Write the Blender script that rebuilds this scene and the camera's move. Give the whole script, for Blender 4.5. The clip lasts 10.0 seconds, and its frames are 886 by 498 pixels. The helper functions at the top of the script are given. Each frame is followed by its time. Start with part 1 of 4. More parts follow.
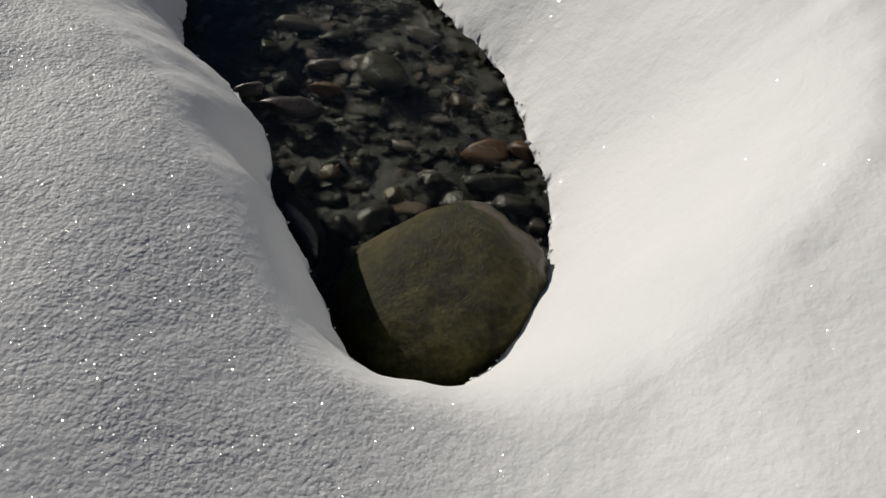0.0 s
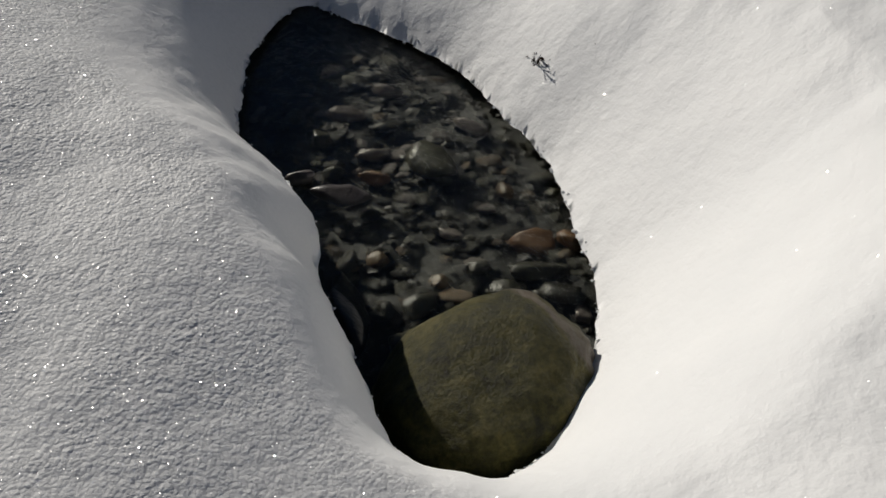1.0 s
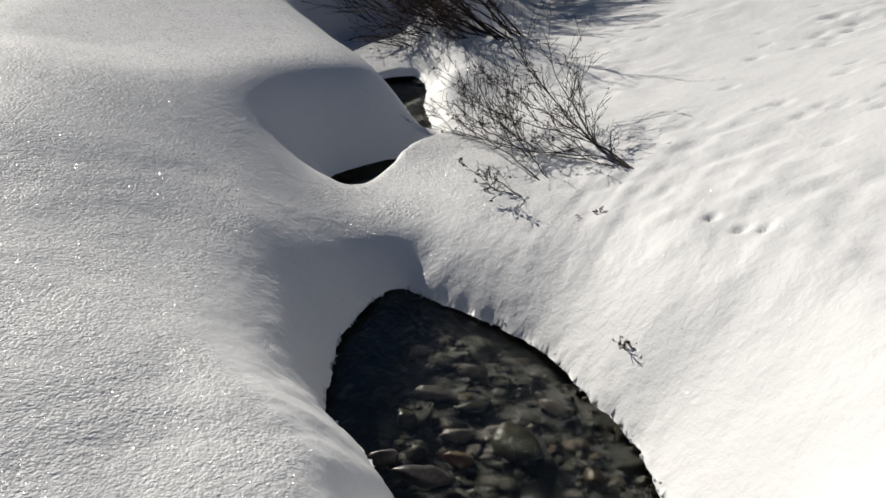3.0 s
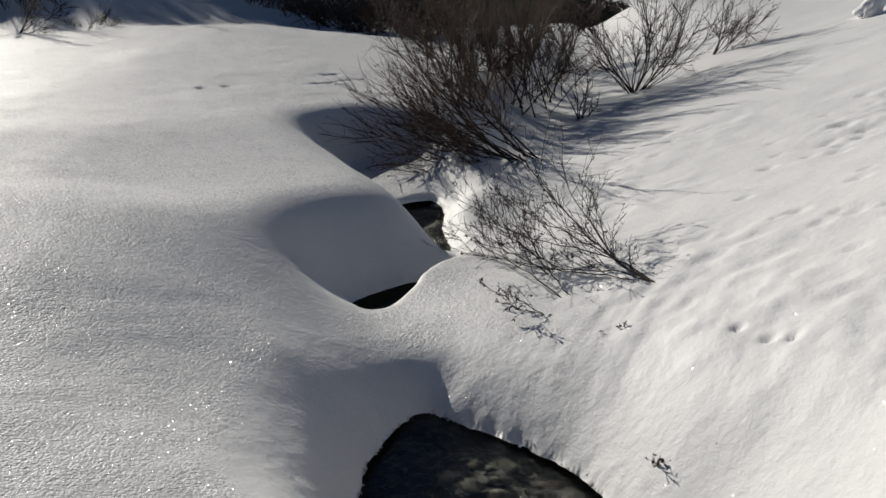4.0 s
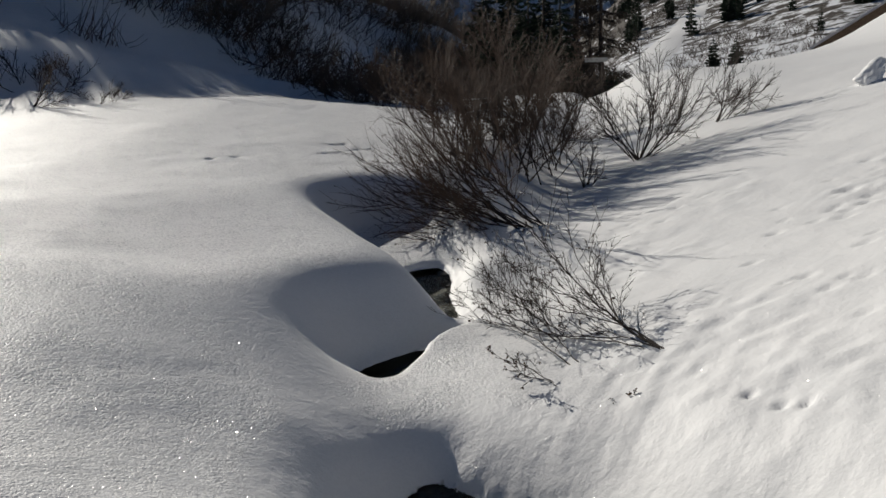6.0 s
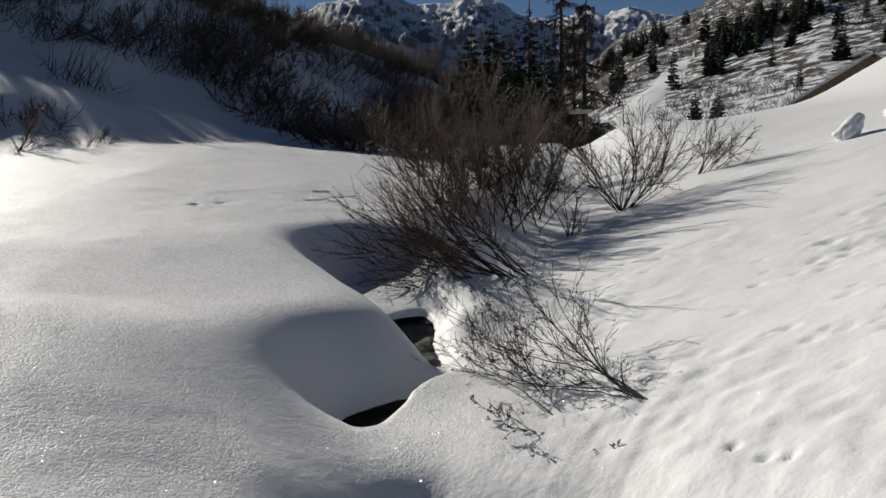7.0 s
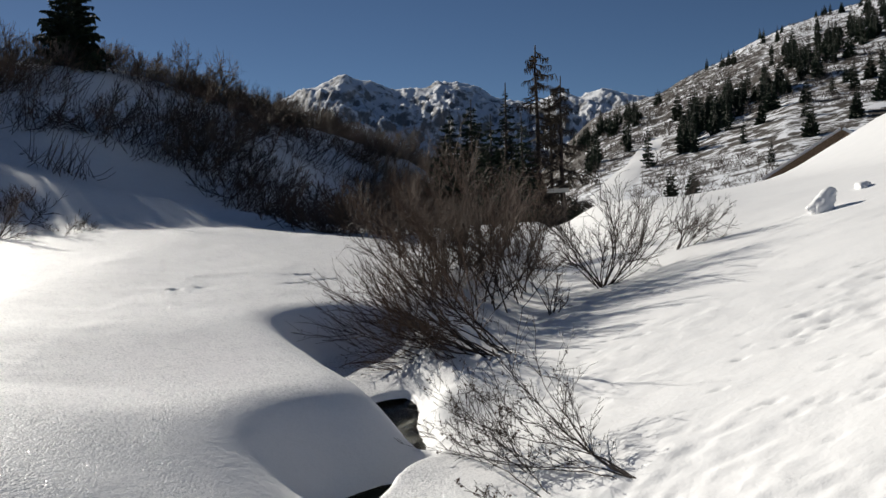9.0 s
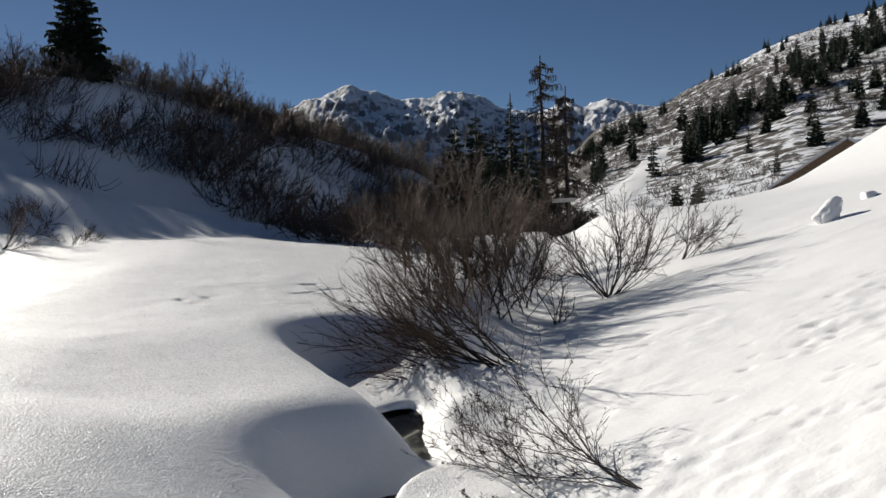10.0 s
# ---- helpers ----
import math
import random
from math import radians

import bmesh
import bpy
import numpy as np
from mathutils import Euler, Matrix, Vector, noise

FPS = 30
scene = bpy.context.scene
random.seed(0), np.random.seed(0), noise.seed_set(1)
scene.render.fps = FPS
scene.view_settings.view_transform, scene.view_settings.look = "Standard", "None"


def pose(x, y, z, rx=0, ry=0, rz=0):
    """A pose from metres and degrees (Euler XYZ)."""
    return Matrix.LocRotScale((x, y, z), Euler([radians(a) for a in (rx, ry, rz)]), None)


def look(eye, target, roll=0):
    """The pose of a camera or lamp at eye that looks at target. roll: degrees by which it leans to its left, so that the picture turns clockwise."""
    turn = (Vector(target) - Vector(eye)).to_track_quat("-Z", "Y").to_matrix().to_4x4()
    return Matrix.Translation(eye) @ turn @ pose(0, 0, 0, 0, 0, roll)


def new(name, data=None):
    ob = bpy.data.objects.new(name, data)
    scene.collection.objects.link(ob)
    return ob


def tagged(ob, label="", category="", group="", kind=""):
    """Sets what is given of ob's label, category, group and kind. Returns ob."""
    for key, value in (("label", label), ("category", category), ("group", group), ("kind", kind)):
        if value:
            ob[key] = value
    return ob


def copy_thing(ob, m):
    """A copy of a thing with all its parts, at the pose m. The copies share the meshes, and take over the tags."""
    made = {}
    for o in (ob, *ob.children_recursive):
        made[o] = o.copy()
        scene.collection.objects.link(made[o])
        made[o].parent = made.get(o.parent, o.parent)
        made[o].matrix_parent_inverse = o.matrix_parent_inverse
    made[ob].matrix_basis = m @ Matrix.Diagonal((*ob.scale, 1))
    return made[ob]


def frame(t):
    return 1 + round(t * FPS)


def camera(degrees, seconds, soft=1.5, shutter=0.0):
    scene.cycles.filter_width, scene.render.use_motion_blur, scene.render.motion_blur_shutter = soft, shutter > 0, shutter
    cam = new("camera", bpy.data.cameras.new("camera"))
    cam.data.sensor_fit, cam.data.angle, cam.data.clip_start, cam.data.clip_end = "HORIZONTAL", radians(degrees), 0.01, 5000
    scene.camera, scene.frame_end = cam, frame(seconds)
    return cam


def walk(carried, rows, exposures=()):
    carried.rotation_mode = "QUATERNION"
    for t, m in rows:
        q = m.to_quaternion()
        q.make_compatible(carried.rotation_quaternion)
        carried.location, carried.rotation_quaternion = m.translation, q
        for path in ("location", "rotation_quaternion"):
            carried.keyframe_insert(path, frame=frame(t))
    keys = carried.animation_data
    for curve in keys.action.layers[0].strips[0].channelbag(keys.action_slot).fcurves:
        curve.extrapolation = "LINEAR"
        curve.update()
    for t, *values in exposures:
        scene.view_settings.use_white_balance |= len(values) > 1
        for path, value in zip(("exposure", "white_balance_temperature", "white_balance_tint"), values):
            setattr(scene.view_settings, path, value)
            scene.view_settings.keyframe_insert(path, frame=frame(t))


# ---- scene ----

# ================= camera =================
cam = camera(53.0, 10.0)
EYE = (0.0, 0.0, 2.3)
PATH = [
    (0.0, 43.78, -4.84, -7.03),
    (0.5, 46.16, -4.47, -5.49),
    (1.0, 49.24, -3.34, -4.39),
    (1.5, 52.68, -2.36, -3.90),
    (2.0, 57.36, -2.33, -1.62),
    (2.5, 62.03, -1.86, -0.53),
    (3.0, 66.95, -1.49, 0.88),
    (3.2, 68.88, -1.25, 1.52),
    (4.3, 76.00, 1.72, 1.41),
    (4.5, 76.52, 1.83, 1.50),
    (5.0, 77.62, 1.73, 1.97),
    (5.2, 77.83, 1.84, 2.10),
    (6.3, 79.93, 1.70, 1.51),
    (6.5, 80.56, 1.69, 1.29),
    (7.0, 82.22, 0.91, 0.89),
    (7.5, 83.56, 1.07, 0.73),
    (8.0, 85.14, 0.98, 0.15),
    (8.5, 86.50, 1.76, -0.42),
    (9.0, 87.35, 1.94, -0.40),
    (9.5, 87.93, 1.99, -0.31),
    (10.0, 88.00, 2.00, -0.07),
]
walk(cam, [(t, pose(*EYE, a, b, c)) for t, a, b, c in PATH], exposures=[(0.0, -0.86, 6650, 8), (1.0, -0.75, 6650, 8), (2.5, -0.18, 6650, 8), (4.5, -0.5, 6650, 8), (7.0, -0.35, 6650, 8), (10.0, 0.08, 6650, 8)])

# ================= light =================
SUN_AZ, SUN_EL = -37.0, 23.5            # degrees from straight ahead (to the left), degrees up
world = bpy.data.worlds.new("sky")
scene.world = world
world.use_nodes = True
wn = world.node_tree.nodes
sky = wn.new("ShaderNodeTexSky")
sky.sky_type = "NISHITA"
sky.sun_disc = False
sky.sun_elevation = radians(SUN_EL)
sky.sun_rotation = radians(SUN_AZ)
sky.altitude = 3500
sky.air_density = 0.85
sky.dust_density = 0.5
sky.ozone_density = 4.0
wn["Background"].inputs["Strength"].default_value = 0.042
world.node_tree.links.new(sky.outputs["Color"], wn["Background"].inputs["Color"])
sun_dir = Vector((math.sin(radians(SUN_AZ)) * math.cos(radians(SUN_EL)), math.cos(radians(SUN_AZ)) * math.cos(radians(SUN_EL)), math.sin(radians(SUN_EL))))
sun_data = bpy.data.lights.new("sun", "SUN")
sun_data.energy = 5.0
sun_data.angle = radians(0.53)
sun_data.color = (1.0, 0.95, 0.88)
sun = new("sun", sun_data)
sun.matrix_world = look(sun_dir * 50, (0, 0, 0))


# ================= materials =================
def material(name, base, rough=0.7, metal=0.0, spec=0.5):
    m = bpy.data.materials.new(name)
    m.use_nodes = True
    b = m.node_tree.nodes["Principled BSDF"]
    b.inputs["Base Color"].default_value = (*base, 1)
    b.inputs["Roughness"].default_value = rough
    b.inputs["Metallic"].default_value = metal
    b.inputs["Specular IOR Level"].default_value = spec
    return m, m.node_tree.nodes, m.node_tree.links, b


def coords(n, l, scale=(1, 1, 1), obj=False):
    tc = n.new("ShaderNodeTexCoord")
    if obj:
        src = tc.outputs["Object"]
    else:
        src = n.new("ShaderNodeNewGeometry").outputs["Position"]
    mp = n.new("ShaderNodeMapping")
    mp.inputs["Scale"].default_value = scale
    l.new(src, mp.inputs["Vector"])
    return mp.outputs["Vector"]


def noise_node(n, l, vec, scale, detail=4.0, rough=0.55, dist=0.0):
    t = n.new("ShaderNodeTexNoise")
    t.inputs["Scale"].default_value = scale
    t.inputs["Detail"].default_value = detail
    t.inputs["Roughness"].default_value = rough
    t.inputs["Distortion"].default_value = dist
    l.new(vec, t.inputs["Vector"])
    return t.outputs["Fac"]


def ramp(n, l, fac, stops):
    r = n.new("ShaderNodeValToRGB")
    e = r.color_ramp.elements
    while len(e) < len(stops):
        e.new(0.5)
    for k, (p, c) in enumerate(stops):
        e[k].position = p
        e[k].color = (*c, 1) if len(c) == 3 else c
    l.new(fac, r.inputs["Fac"])
    return r.outputs["Color"]


def mixc(n, l, fac, a, b, mode="MIX"):
    m = n.new("ShaderNodeMix")
    m.data_type, m.blend_type = "RGBA", mode
    for src, k in ((fac, 0), (a, 6), (b, 7)):
        if isinstance(src, (int, float)):
            m.inputs[k].default_value = src
        elif isinstance(src, tuple):
            m.inputs[k].default_value = (*src, 1)
        else:
            l.new(src, m.inputs[k])
    return m.outputs[2]


def mathn(n, l, op, a, b=0.0, c=0.0):
    m = n.new("ShaderNodeMath")
    m.operation = op
    for k, src in enumerate((a, b, c)):
        if isinstance(src, (int, float)):
            m.inputs[k].default_value = src
        else:
            l.new(src, m.inputs[k])
    return m.outputs[0]


def bump(n, l, b, height, strength, distance, after=None):
    k = n.new("ShaderNodeBump")
    k.inputs["Strength"].default_value = strength
    k.inputs["Distance"].default_value = distance
    l.new(height, k.inputs["Height"])
    if after is not None:
        l.new(after, k.inputs["Normal"])
    if b is not None:
        l.new(k.outputs["Normal"], b.inputs["Normal"])
    return k.outputs["Normal"]


def snow_material():
    m, n, l, b = material("snow", (0.86, 0.87, 0.88), 0.6, 0, 0.3)
    v = coords(n, l)
    big = noise_node(n, l, v, 2.2, 3)
    mid = noise_node(n, l, v, 6.0, 4, 0.5)
    lumps = noise_node(n, l, v, 19.0, 3, 0.6)
    grain = noise_node(n, l, v, 50.0, 2, 0.6)
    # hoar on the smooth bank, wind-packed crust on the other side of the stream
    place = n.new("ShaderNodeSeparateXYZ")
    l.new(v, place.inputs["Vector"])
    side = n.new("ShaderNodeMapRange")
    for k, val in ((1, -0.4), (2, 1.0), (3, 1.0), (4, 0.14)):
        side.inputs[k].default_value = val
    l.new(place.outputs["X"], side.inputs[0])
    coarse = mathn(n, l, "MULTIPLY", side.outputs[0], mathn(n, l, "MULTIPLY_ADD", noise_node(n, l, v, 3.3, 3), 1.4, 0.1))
    melt = n.new("ShaderNodeMapRange")
    for k, val in ((1, 2.0), (2, 4.2), (3, 0.5), (4, 1.0)):
        melt.inputs[k].default_value = val
    l.new(place.outputs["Y"], melt.inputs[0])
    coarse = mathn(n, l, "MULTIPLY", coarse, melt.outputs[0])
    beads = n.new("ShaderNodeTexVoronoi")
    beads.inputs["Scale"].default_value = 80.0
    l.new(v, beads.inputs["Vector"])
    bead_tone = n.new("ShaderNodeSeparateColor")
    l.new(beads.outputs["Color"], bead_tone.inputs["Color"])
    grit = n.new("ShaderNodeTexVoronoi")
    grit.inputs["Scale"].default_value = 150.0
    l.new(v, grit.inputs["Vector"])
    grit_tone = n.new("ShaderNodeSeparateColor")
    l.new(grit.outputs["Color"], grit_tone.inputs["Color"])
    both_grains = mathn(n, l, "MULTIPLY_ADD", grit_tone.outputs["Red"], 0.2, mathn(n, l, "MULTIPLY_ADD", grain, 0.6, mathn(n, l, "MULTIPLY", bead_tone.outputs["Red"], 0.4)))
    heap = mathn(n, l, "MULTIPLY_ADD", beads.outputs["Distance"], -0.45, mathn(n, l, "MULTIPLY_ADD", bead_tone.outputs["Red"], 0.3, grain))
    # shade between the grains put into the colour: greyer pits, brighter crystals on top
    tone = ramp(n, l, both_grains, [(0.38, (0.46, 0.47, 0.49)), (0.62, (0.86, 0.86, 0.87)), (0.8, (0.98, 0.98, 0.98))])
    # steep faces are polished smooth by the wind
    facing = n.new("ShaderNodeSeparateXYZ")
    l.new(n.new("ShaderNodeNewGeometry").outputs["Normal"], facing.inputs["Vector"])
    level = n.new("ShaderNodeMapRange")
    for k, val in ((1, 0.90), (2, 0.975), (3, 0.12), (4, 1.0)):
        level.inputs[k].default_value = val
    l.new(facing.outputs["Z"], level.inputs[0])
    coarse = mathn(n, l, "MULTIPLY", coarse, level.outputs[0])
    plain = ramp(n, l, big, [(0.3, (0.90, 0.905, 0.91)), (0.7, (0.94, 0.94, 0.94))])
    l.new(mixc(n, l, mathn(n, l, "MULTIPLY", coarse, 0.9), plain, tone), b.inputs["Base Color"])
    n1 = bump(n, l, None, mid, 0.3, 0.02)
    n2 = bump(n, l, None, lumps, 0.45, 0.012, n1)
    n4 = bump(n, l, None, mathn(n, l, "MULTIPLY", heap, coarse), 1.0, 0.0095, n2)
    # scattered crystals turned every way, which glint
    cells = n.new("ShaderNodeTexVoronoi")
    cells.inputs["Scale"].default_value = 260.0
    l.new(v, cells.inputs["Vector"])
    sep = n.new("ShaderNodeSeparateColor")
    l.new(cells.outputs["Color"], sep.inputs["Color"])
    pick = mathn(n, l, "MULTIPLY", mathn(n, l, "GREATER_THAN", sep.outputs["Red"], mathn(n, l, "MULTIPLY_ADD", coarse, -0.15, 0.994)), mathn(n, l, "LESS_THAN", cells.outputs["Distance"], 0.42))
    tilt = n.new("ShaderNodeVectorMath")
    tilt.operation = "MULTIPLY_ADD"
    tilt.inputs[1].default_value = (1.5, 1.5, 0.0)
    tilt.inputs[2].default_value = (-0.75, -0.75, 0.0)
    ways = n.new("ShaderNodeCombineXYZ")
    l.new(sep.outputs["Green"], ways.inputs[0])
    l.new(sep.outputs["Blue"], ways.inputs[1])
    l.new(ways.outputs[0], tilt.inputs[0])
    flake = n.new("ShaderNodeVectorMath")
    flake.operation = "SCALE"
    l.new(tilt.outputs[0], flake.inputs[0])
    l.new(pick, flake.inputs["Scale"])
    turned = n.new("ShaderNodeVectorMath")
    turned.operation = "ADD"
    l.new(n4, turned.inputs[0])
    l.new(flake.outputs[0], turned.inputs[1])
    unit = n.new("ShaderNodeVectorMath")
    unit.operation = "NORMALIZE"
    l.new(turned.outputs[0], unit.inputs[0])
    glint = n.new("ShaderNodeBsdfGlossy")
    glint.inputs["Roughness"].default_value = 0.22
    l.new(mixc(n, l, pick, (0.0, 0.0, 0.0), (0.9, 0.9, 0.9)), glint.inputs["Color"])
    l.new(unit.outputs[0], glint.inputs["Normal"])
    l.new(n4, b.inputs["Normal"])
    both = n.new("ShaderNodeAddShader")
    l.new(b.outputs["BSDF"], both.inputs[0])
    l.new(glint.outputs["BSDF"], both.inputs[1])
    l.new(both.outputs["Shader"], n["Material Output"].inputs["Surface"])
    return m


SNOW = snow_material()


def simple(name, c0, c1, scale, rough=0.8, bump_d=0.01, spec=0.3, obj=True, vary=0.25):
    m, n, l, b = material(name, c0, rough, 0, spec)
    v = coords(n, l, obj=obj)
    f = noise_node(n, l, v, scale, 5, 0.6)
    col = ramp(n, l, f, [(0.3, c0), (0.7, c1)])
    info = n.new("ShaderNodeObjectInfo")
    k = mathn(n, l, "MULTIPLY_ADD", info.outputs["Random"], 2 * vary, 1 - vary)
    hsv = n.new("ShaderNodeHueSaturation")
    l.new(k, hsv.inputs["Value"])
    l.new(col, hsv.inputs["Color"])
    l.new(hsv.outputs["Color"], b.inputs["Base Color"])
    bump(n, l, b, noise_node(n, l, v, scale * 3, 5, 0.65), 0.6, bump_d)
    return m


BARK = simple("bark_dark", (0.028, 0.021, 0.018), (0.068, 0.050, 0.040), 30, 0.8, 0.004)
TWIG = simple("twig_brown", (0.055, 0.037, 0.029), (0.12, 0.08, 0.058), 20, 0.75, 0.002)
TWIG_GREY = simple("twig_grey", (0.06, 0.05, 0.045), (0.14, 0.115, 0.1), 20, 0.75, 0.002)
LEAF = simple("dead_leaf", (0.05, 0.03, 0.02), (0.1, 0.06, 0.035), 60, 0.8, 0.002)
NEEDLE = simple("needles_dark_green", (0.012, 0.022, 0.012), (0.03, 0.045, 0.022), 3, 0.7, 0.01)
NEEDLE_BROWN = simple("larch_twigs", (0.039, 0.030, 0.022), (0.091, 0.069, 0.048), 4, 0.8, 0.01)
TIMBER = simple("weathered_timber", (0.11, 0.07, 0.045), (0.22, 0.15, 0.1), 8, 0.8, 0.006)
PALE = simple("pale_paint", (0.250, 0.250, 0.240), (0.325, 0.320, 0.300), 8, 0.6, 0.002)
STONE = simple("wet_grey_stone", (0.010, 0.010, 0.007), (0.040, 0.038, 0.026), 9, 0.35, 0.012, 0.5, vary=0.5)
STONE_BROWN = simple("wet_tan_stone", (0.054, 0.037, 0.020), (0.099, 0.069, 0.041), 9, 0.35, 0.01, 0.5, vary=0.35)
STONE_RUST = simple("wet_rust_stone", (0.064, 0.034, 0.017), (0.128, 0.071, 0.037), 9, 0.35, 0.01, 0.5, vary=0.1)
STONE_PALE = simple("wet_pale_stone", (0.065, 0.054, 0.05), (0.17, 0.15, 0.138), 9, 0.35, 0.01, 0.5, vary=0.4)
PEBBLE = simple("pebbles", (0.008, 0.008, 0.006), (0.036, 0.033, 0.025), 40, 0.45, 0.004, 0.5, obj=False, vary=0)
def vary_by_island(m):
    n, l = m.node_tree.nodes, m.node_tree.links
    hsv = next(k for k in n if k.type == "HUE_SAT")
    g = n.new("ShaderNodeNewGeometry")
    l.new(mathn(n, l, "MULTIPLY_ADD", g.outputs["Random Per Island"], 1.3, 0.4), hsv.inputs["Value"])
    l.new(mathn(n, l, "MULTIPLY_ADD", g.outputs["Random Per Island"], 0.8, 0.6), hsv.inputs["Saturation"])


vary_by_island(PEBBLE)
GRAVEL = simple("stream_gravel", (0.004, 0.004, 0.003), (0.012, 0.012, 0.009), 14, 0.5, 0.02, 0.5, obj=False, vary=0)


def boulder_material():
    m, n, l, b = material("mossy_boulder", (0.1, 0.09, 0.05), 0.4, 0, 0.22)
    v = coords(n, l, (1, 1, 1), obj=True)
    f = noise_node(n, l, v, 6, 6, 0.65)
    f = mathn(n, l, "MULTIPLY_ADD", mathn(n, l, "SUBTRACT", noise_node(n, l, v, 38, 4, 0.7), 0.5), 0.7, f)
    moss = ramp(n, l, f, [(0.3, (0.016, 0.016, 0.006)), (0.5, (0.05, 0.046, 0.012)), (0.72, (0.105, 0.09, 0.028))])
    streak = noise_node(n, l, coords(n, l, (14, 3, 3), obj=True), 1.5, 4)
    g = ramp(n, l, streak, [(0.64, (0, 0, 0)), (0.95, (0.15, 0.15, 0.15))])
    dry = mixc(n, l, g, moss, (0.10, 0.085, 0.06))
    # the foot is wet from the stream, up to an uneven line
    spot = n.new("ShaderNodeSeparateXYZ")
    l.new(v, spot.inputs["Vector"])
    line = mathn(n, l, "MULTIPLY_ADD", noise_node(n, l, v, 9, 4, 0.6), 0.16, spot.outputs["Z"])
    wet = ramp(n, l, mathn(n, l, "ADD", line, 0.4), [(0.29, (1, 1, 1)), (0.37, (0, 0, 0))])
    # a pale vein runs down one end
    vein = mathn(n, l, "MULTIPLY_ADD", noise_node(n, l, v, 5, 4, 0.6), 0.16, spot.outputs["X"])
    band = ramp(n, l, vein, [(0.33, (0, 0, 0)), (0.36, (1, 1, 1)), (0.42, (0.6, 0.6, 0.6)), (0.46, (0, 0, 0))])
    dry = mixc(n, l, mathn(n, l, "MULTIPLY", band, 0.8), dry, (0.17, 0.14, 0.12))
    l.new(mixc(n, l, wet, dry, (0.028, 0.022, 0.012)), b.inputs["Base Color"])
    l.new(mathn(n, l, "MULTIPLY_ADD", wet, -0.34, 0.5), b.inputs["Roughness"])
    bump(n, l, b, noise_node(n, l, v, 30, 6, 0.72), 0.7, 0.02)
    return m


BOULDER = boulder_material()


def water_material():
    m, n, l, b = material("clear_water", (0.72, 0.75, 0.66), 0.03, 0, 0.5)
    b.inputs["Transmission Weight"].default_value = 1.0
    b.inputs["IOR"].default_value = 1.33
    v = coords(n, l, (1.3, 0.75, 1))
    f = noise_node(n, l, v, 11, 4, 0.6, 1.2)
    bump(n, l, b, f, 0.5, 0.025)
    return m


WATER = water_material()


def mountain_material(name, rock0, rock1, scale, lo, hi, tint=(0.86, 0.88, 0.92), foot=None):
    """Snow that thins over rock and brush; more rock where it is steep."""
    m, n, l, b = material(name, (0.8, 0.8, 0.8), 0.8, 0, 0.2)
    v = coords(n, l)
    f1 = noise_node(n, l, v, scale, 8, 0.68, 0.4)
    geo = n.new("ShaderNodeNewGeometry")
    sep = n.new("ShaderNodeSeparateXYZ")
    l.new(geo.outputs["Normal"], sep.inputs["Vector"])
    steep = mathn(n, l, "MULTIPLY_ADD", sep.outputs["Z"], -0.6, 0.45)
    f = mathn(n, l, "ADD", f1, steep)
    if foot:
        # deeper snow lies at the foot and along the crest
        place = n.new("ShaderNodeSeparateXYZ")
        l.new(geo.outputs["Position"], place.inputs["Vector"])
        low = n.new("ShaderNodeMapRange")
        for k, val in ((1, foot[0]), (2, foot[1]), (3, -0.16), (4, 0.0)):
            low.inputs[k].default_value = val
        l.new(place.outputs["Z"], low.inputs[0])
        high = n.new("ShaderNodeMapRange")
        for k, val in ((1, foot[2]), (2, foot[3]), (3, 0.0), (4, -0.12)):
            high.inputs[k].default_value = val
        l.new(place.outputs["Z"], high.inputs[0])
        f = mathn(n, l, "ADD", mathn(n, l, "ADD", f, low.outputs[0]), high.outputs[0])
    mask = ramp(n, l, f, [(lo, (0, 0, 0)), (hi, (1, 1, 1))])
    rock = ramp(n, l, noise_node(n, l, v, scale * 5, 5, 0.6), [(0.3, rock0), (0.7, rock1)])
    l.new(mixc(n, l, mask, tint, rock), b.inputs["Base Color"])
    bump(n, l, b, f1, 0.45, 0.12 / scale)
    return m


# the far rock's colours are lightened to stand in for distance haze
MOUNTAIN = mountain_material("rock_and_snow", (0.14, 0.145, 0.16), (0.26, 0.26, 0.27), 0.035, 0.44, 0.56)
SCRUB_SLOPE = mountain_material("scrubby_snow_slope", (0.042, 0.037, 0.033), (0.10, 0.085, 0.072), 0.34, 0.32, 0.40, foot=(-1.0, 8.0, 55.0, 85.0))

# ================= ground =================
HOLE_MAIN = [(-0.31, 4.69, 0.04), (-0.51, 4.14, 0.06), (-0.51, 3.48, 0.10), (-0.46, 3.15, 0.20), (-0.26, 2.77, 0.28), (-0.13, 2.46, 0.28), (-0.12, 2.23, 0.25), (-0.06, 2.11, 0.20), (0.00, 1.94, 0.20), (0.09, 1.62, 0.20), (0.17, 1.51, 0.18), (0.28, 1.51, 0.10), (0.37, 1.50, 0.10), (0.48, 1.55, 0.10), (0.55, 1.61, 0.10), (0.65, 1.78, 0.10), (0.76, 1.96, 0.07), (0.84, 2.18, 0.06), (0.88, 2.43, 0.06), (0.86, 2.73, 0.06), (0.85, 3.00, 0.06), (0.81, 3.24, 0.06), (0.68, 3.55, 0.06), (0.50, 4.01, 0.04), (0.27, 4.30, 0.03), (-0.09, 4.60, 0.03)]


def sm(a, b, x):
    t = np.clip((x - a) / (b - a), 0, 1)
    return t * t * (3 - 2 * t)


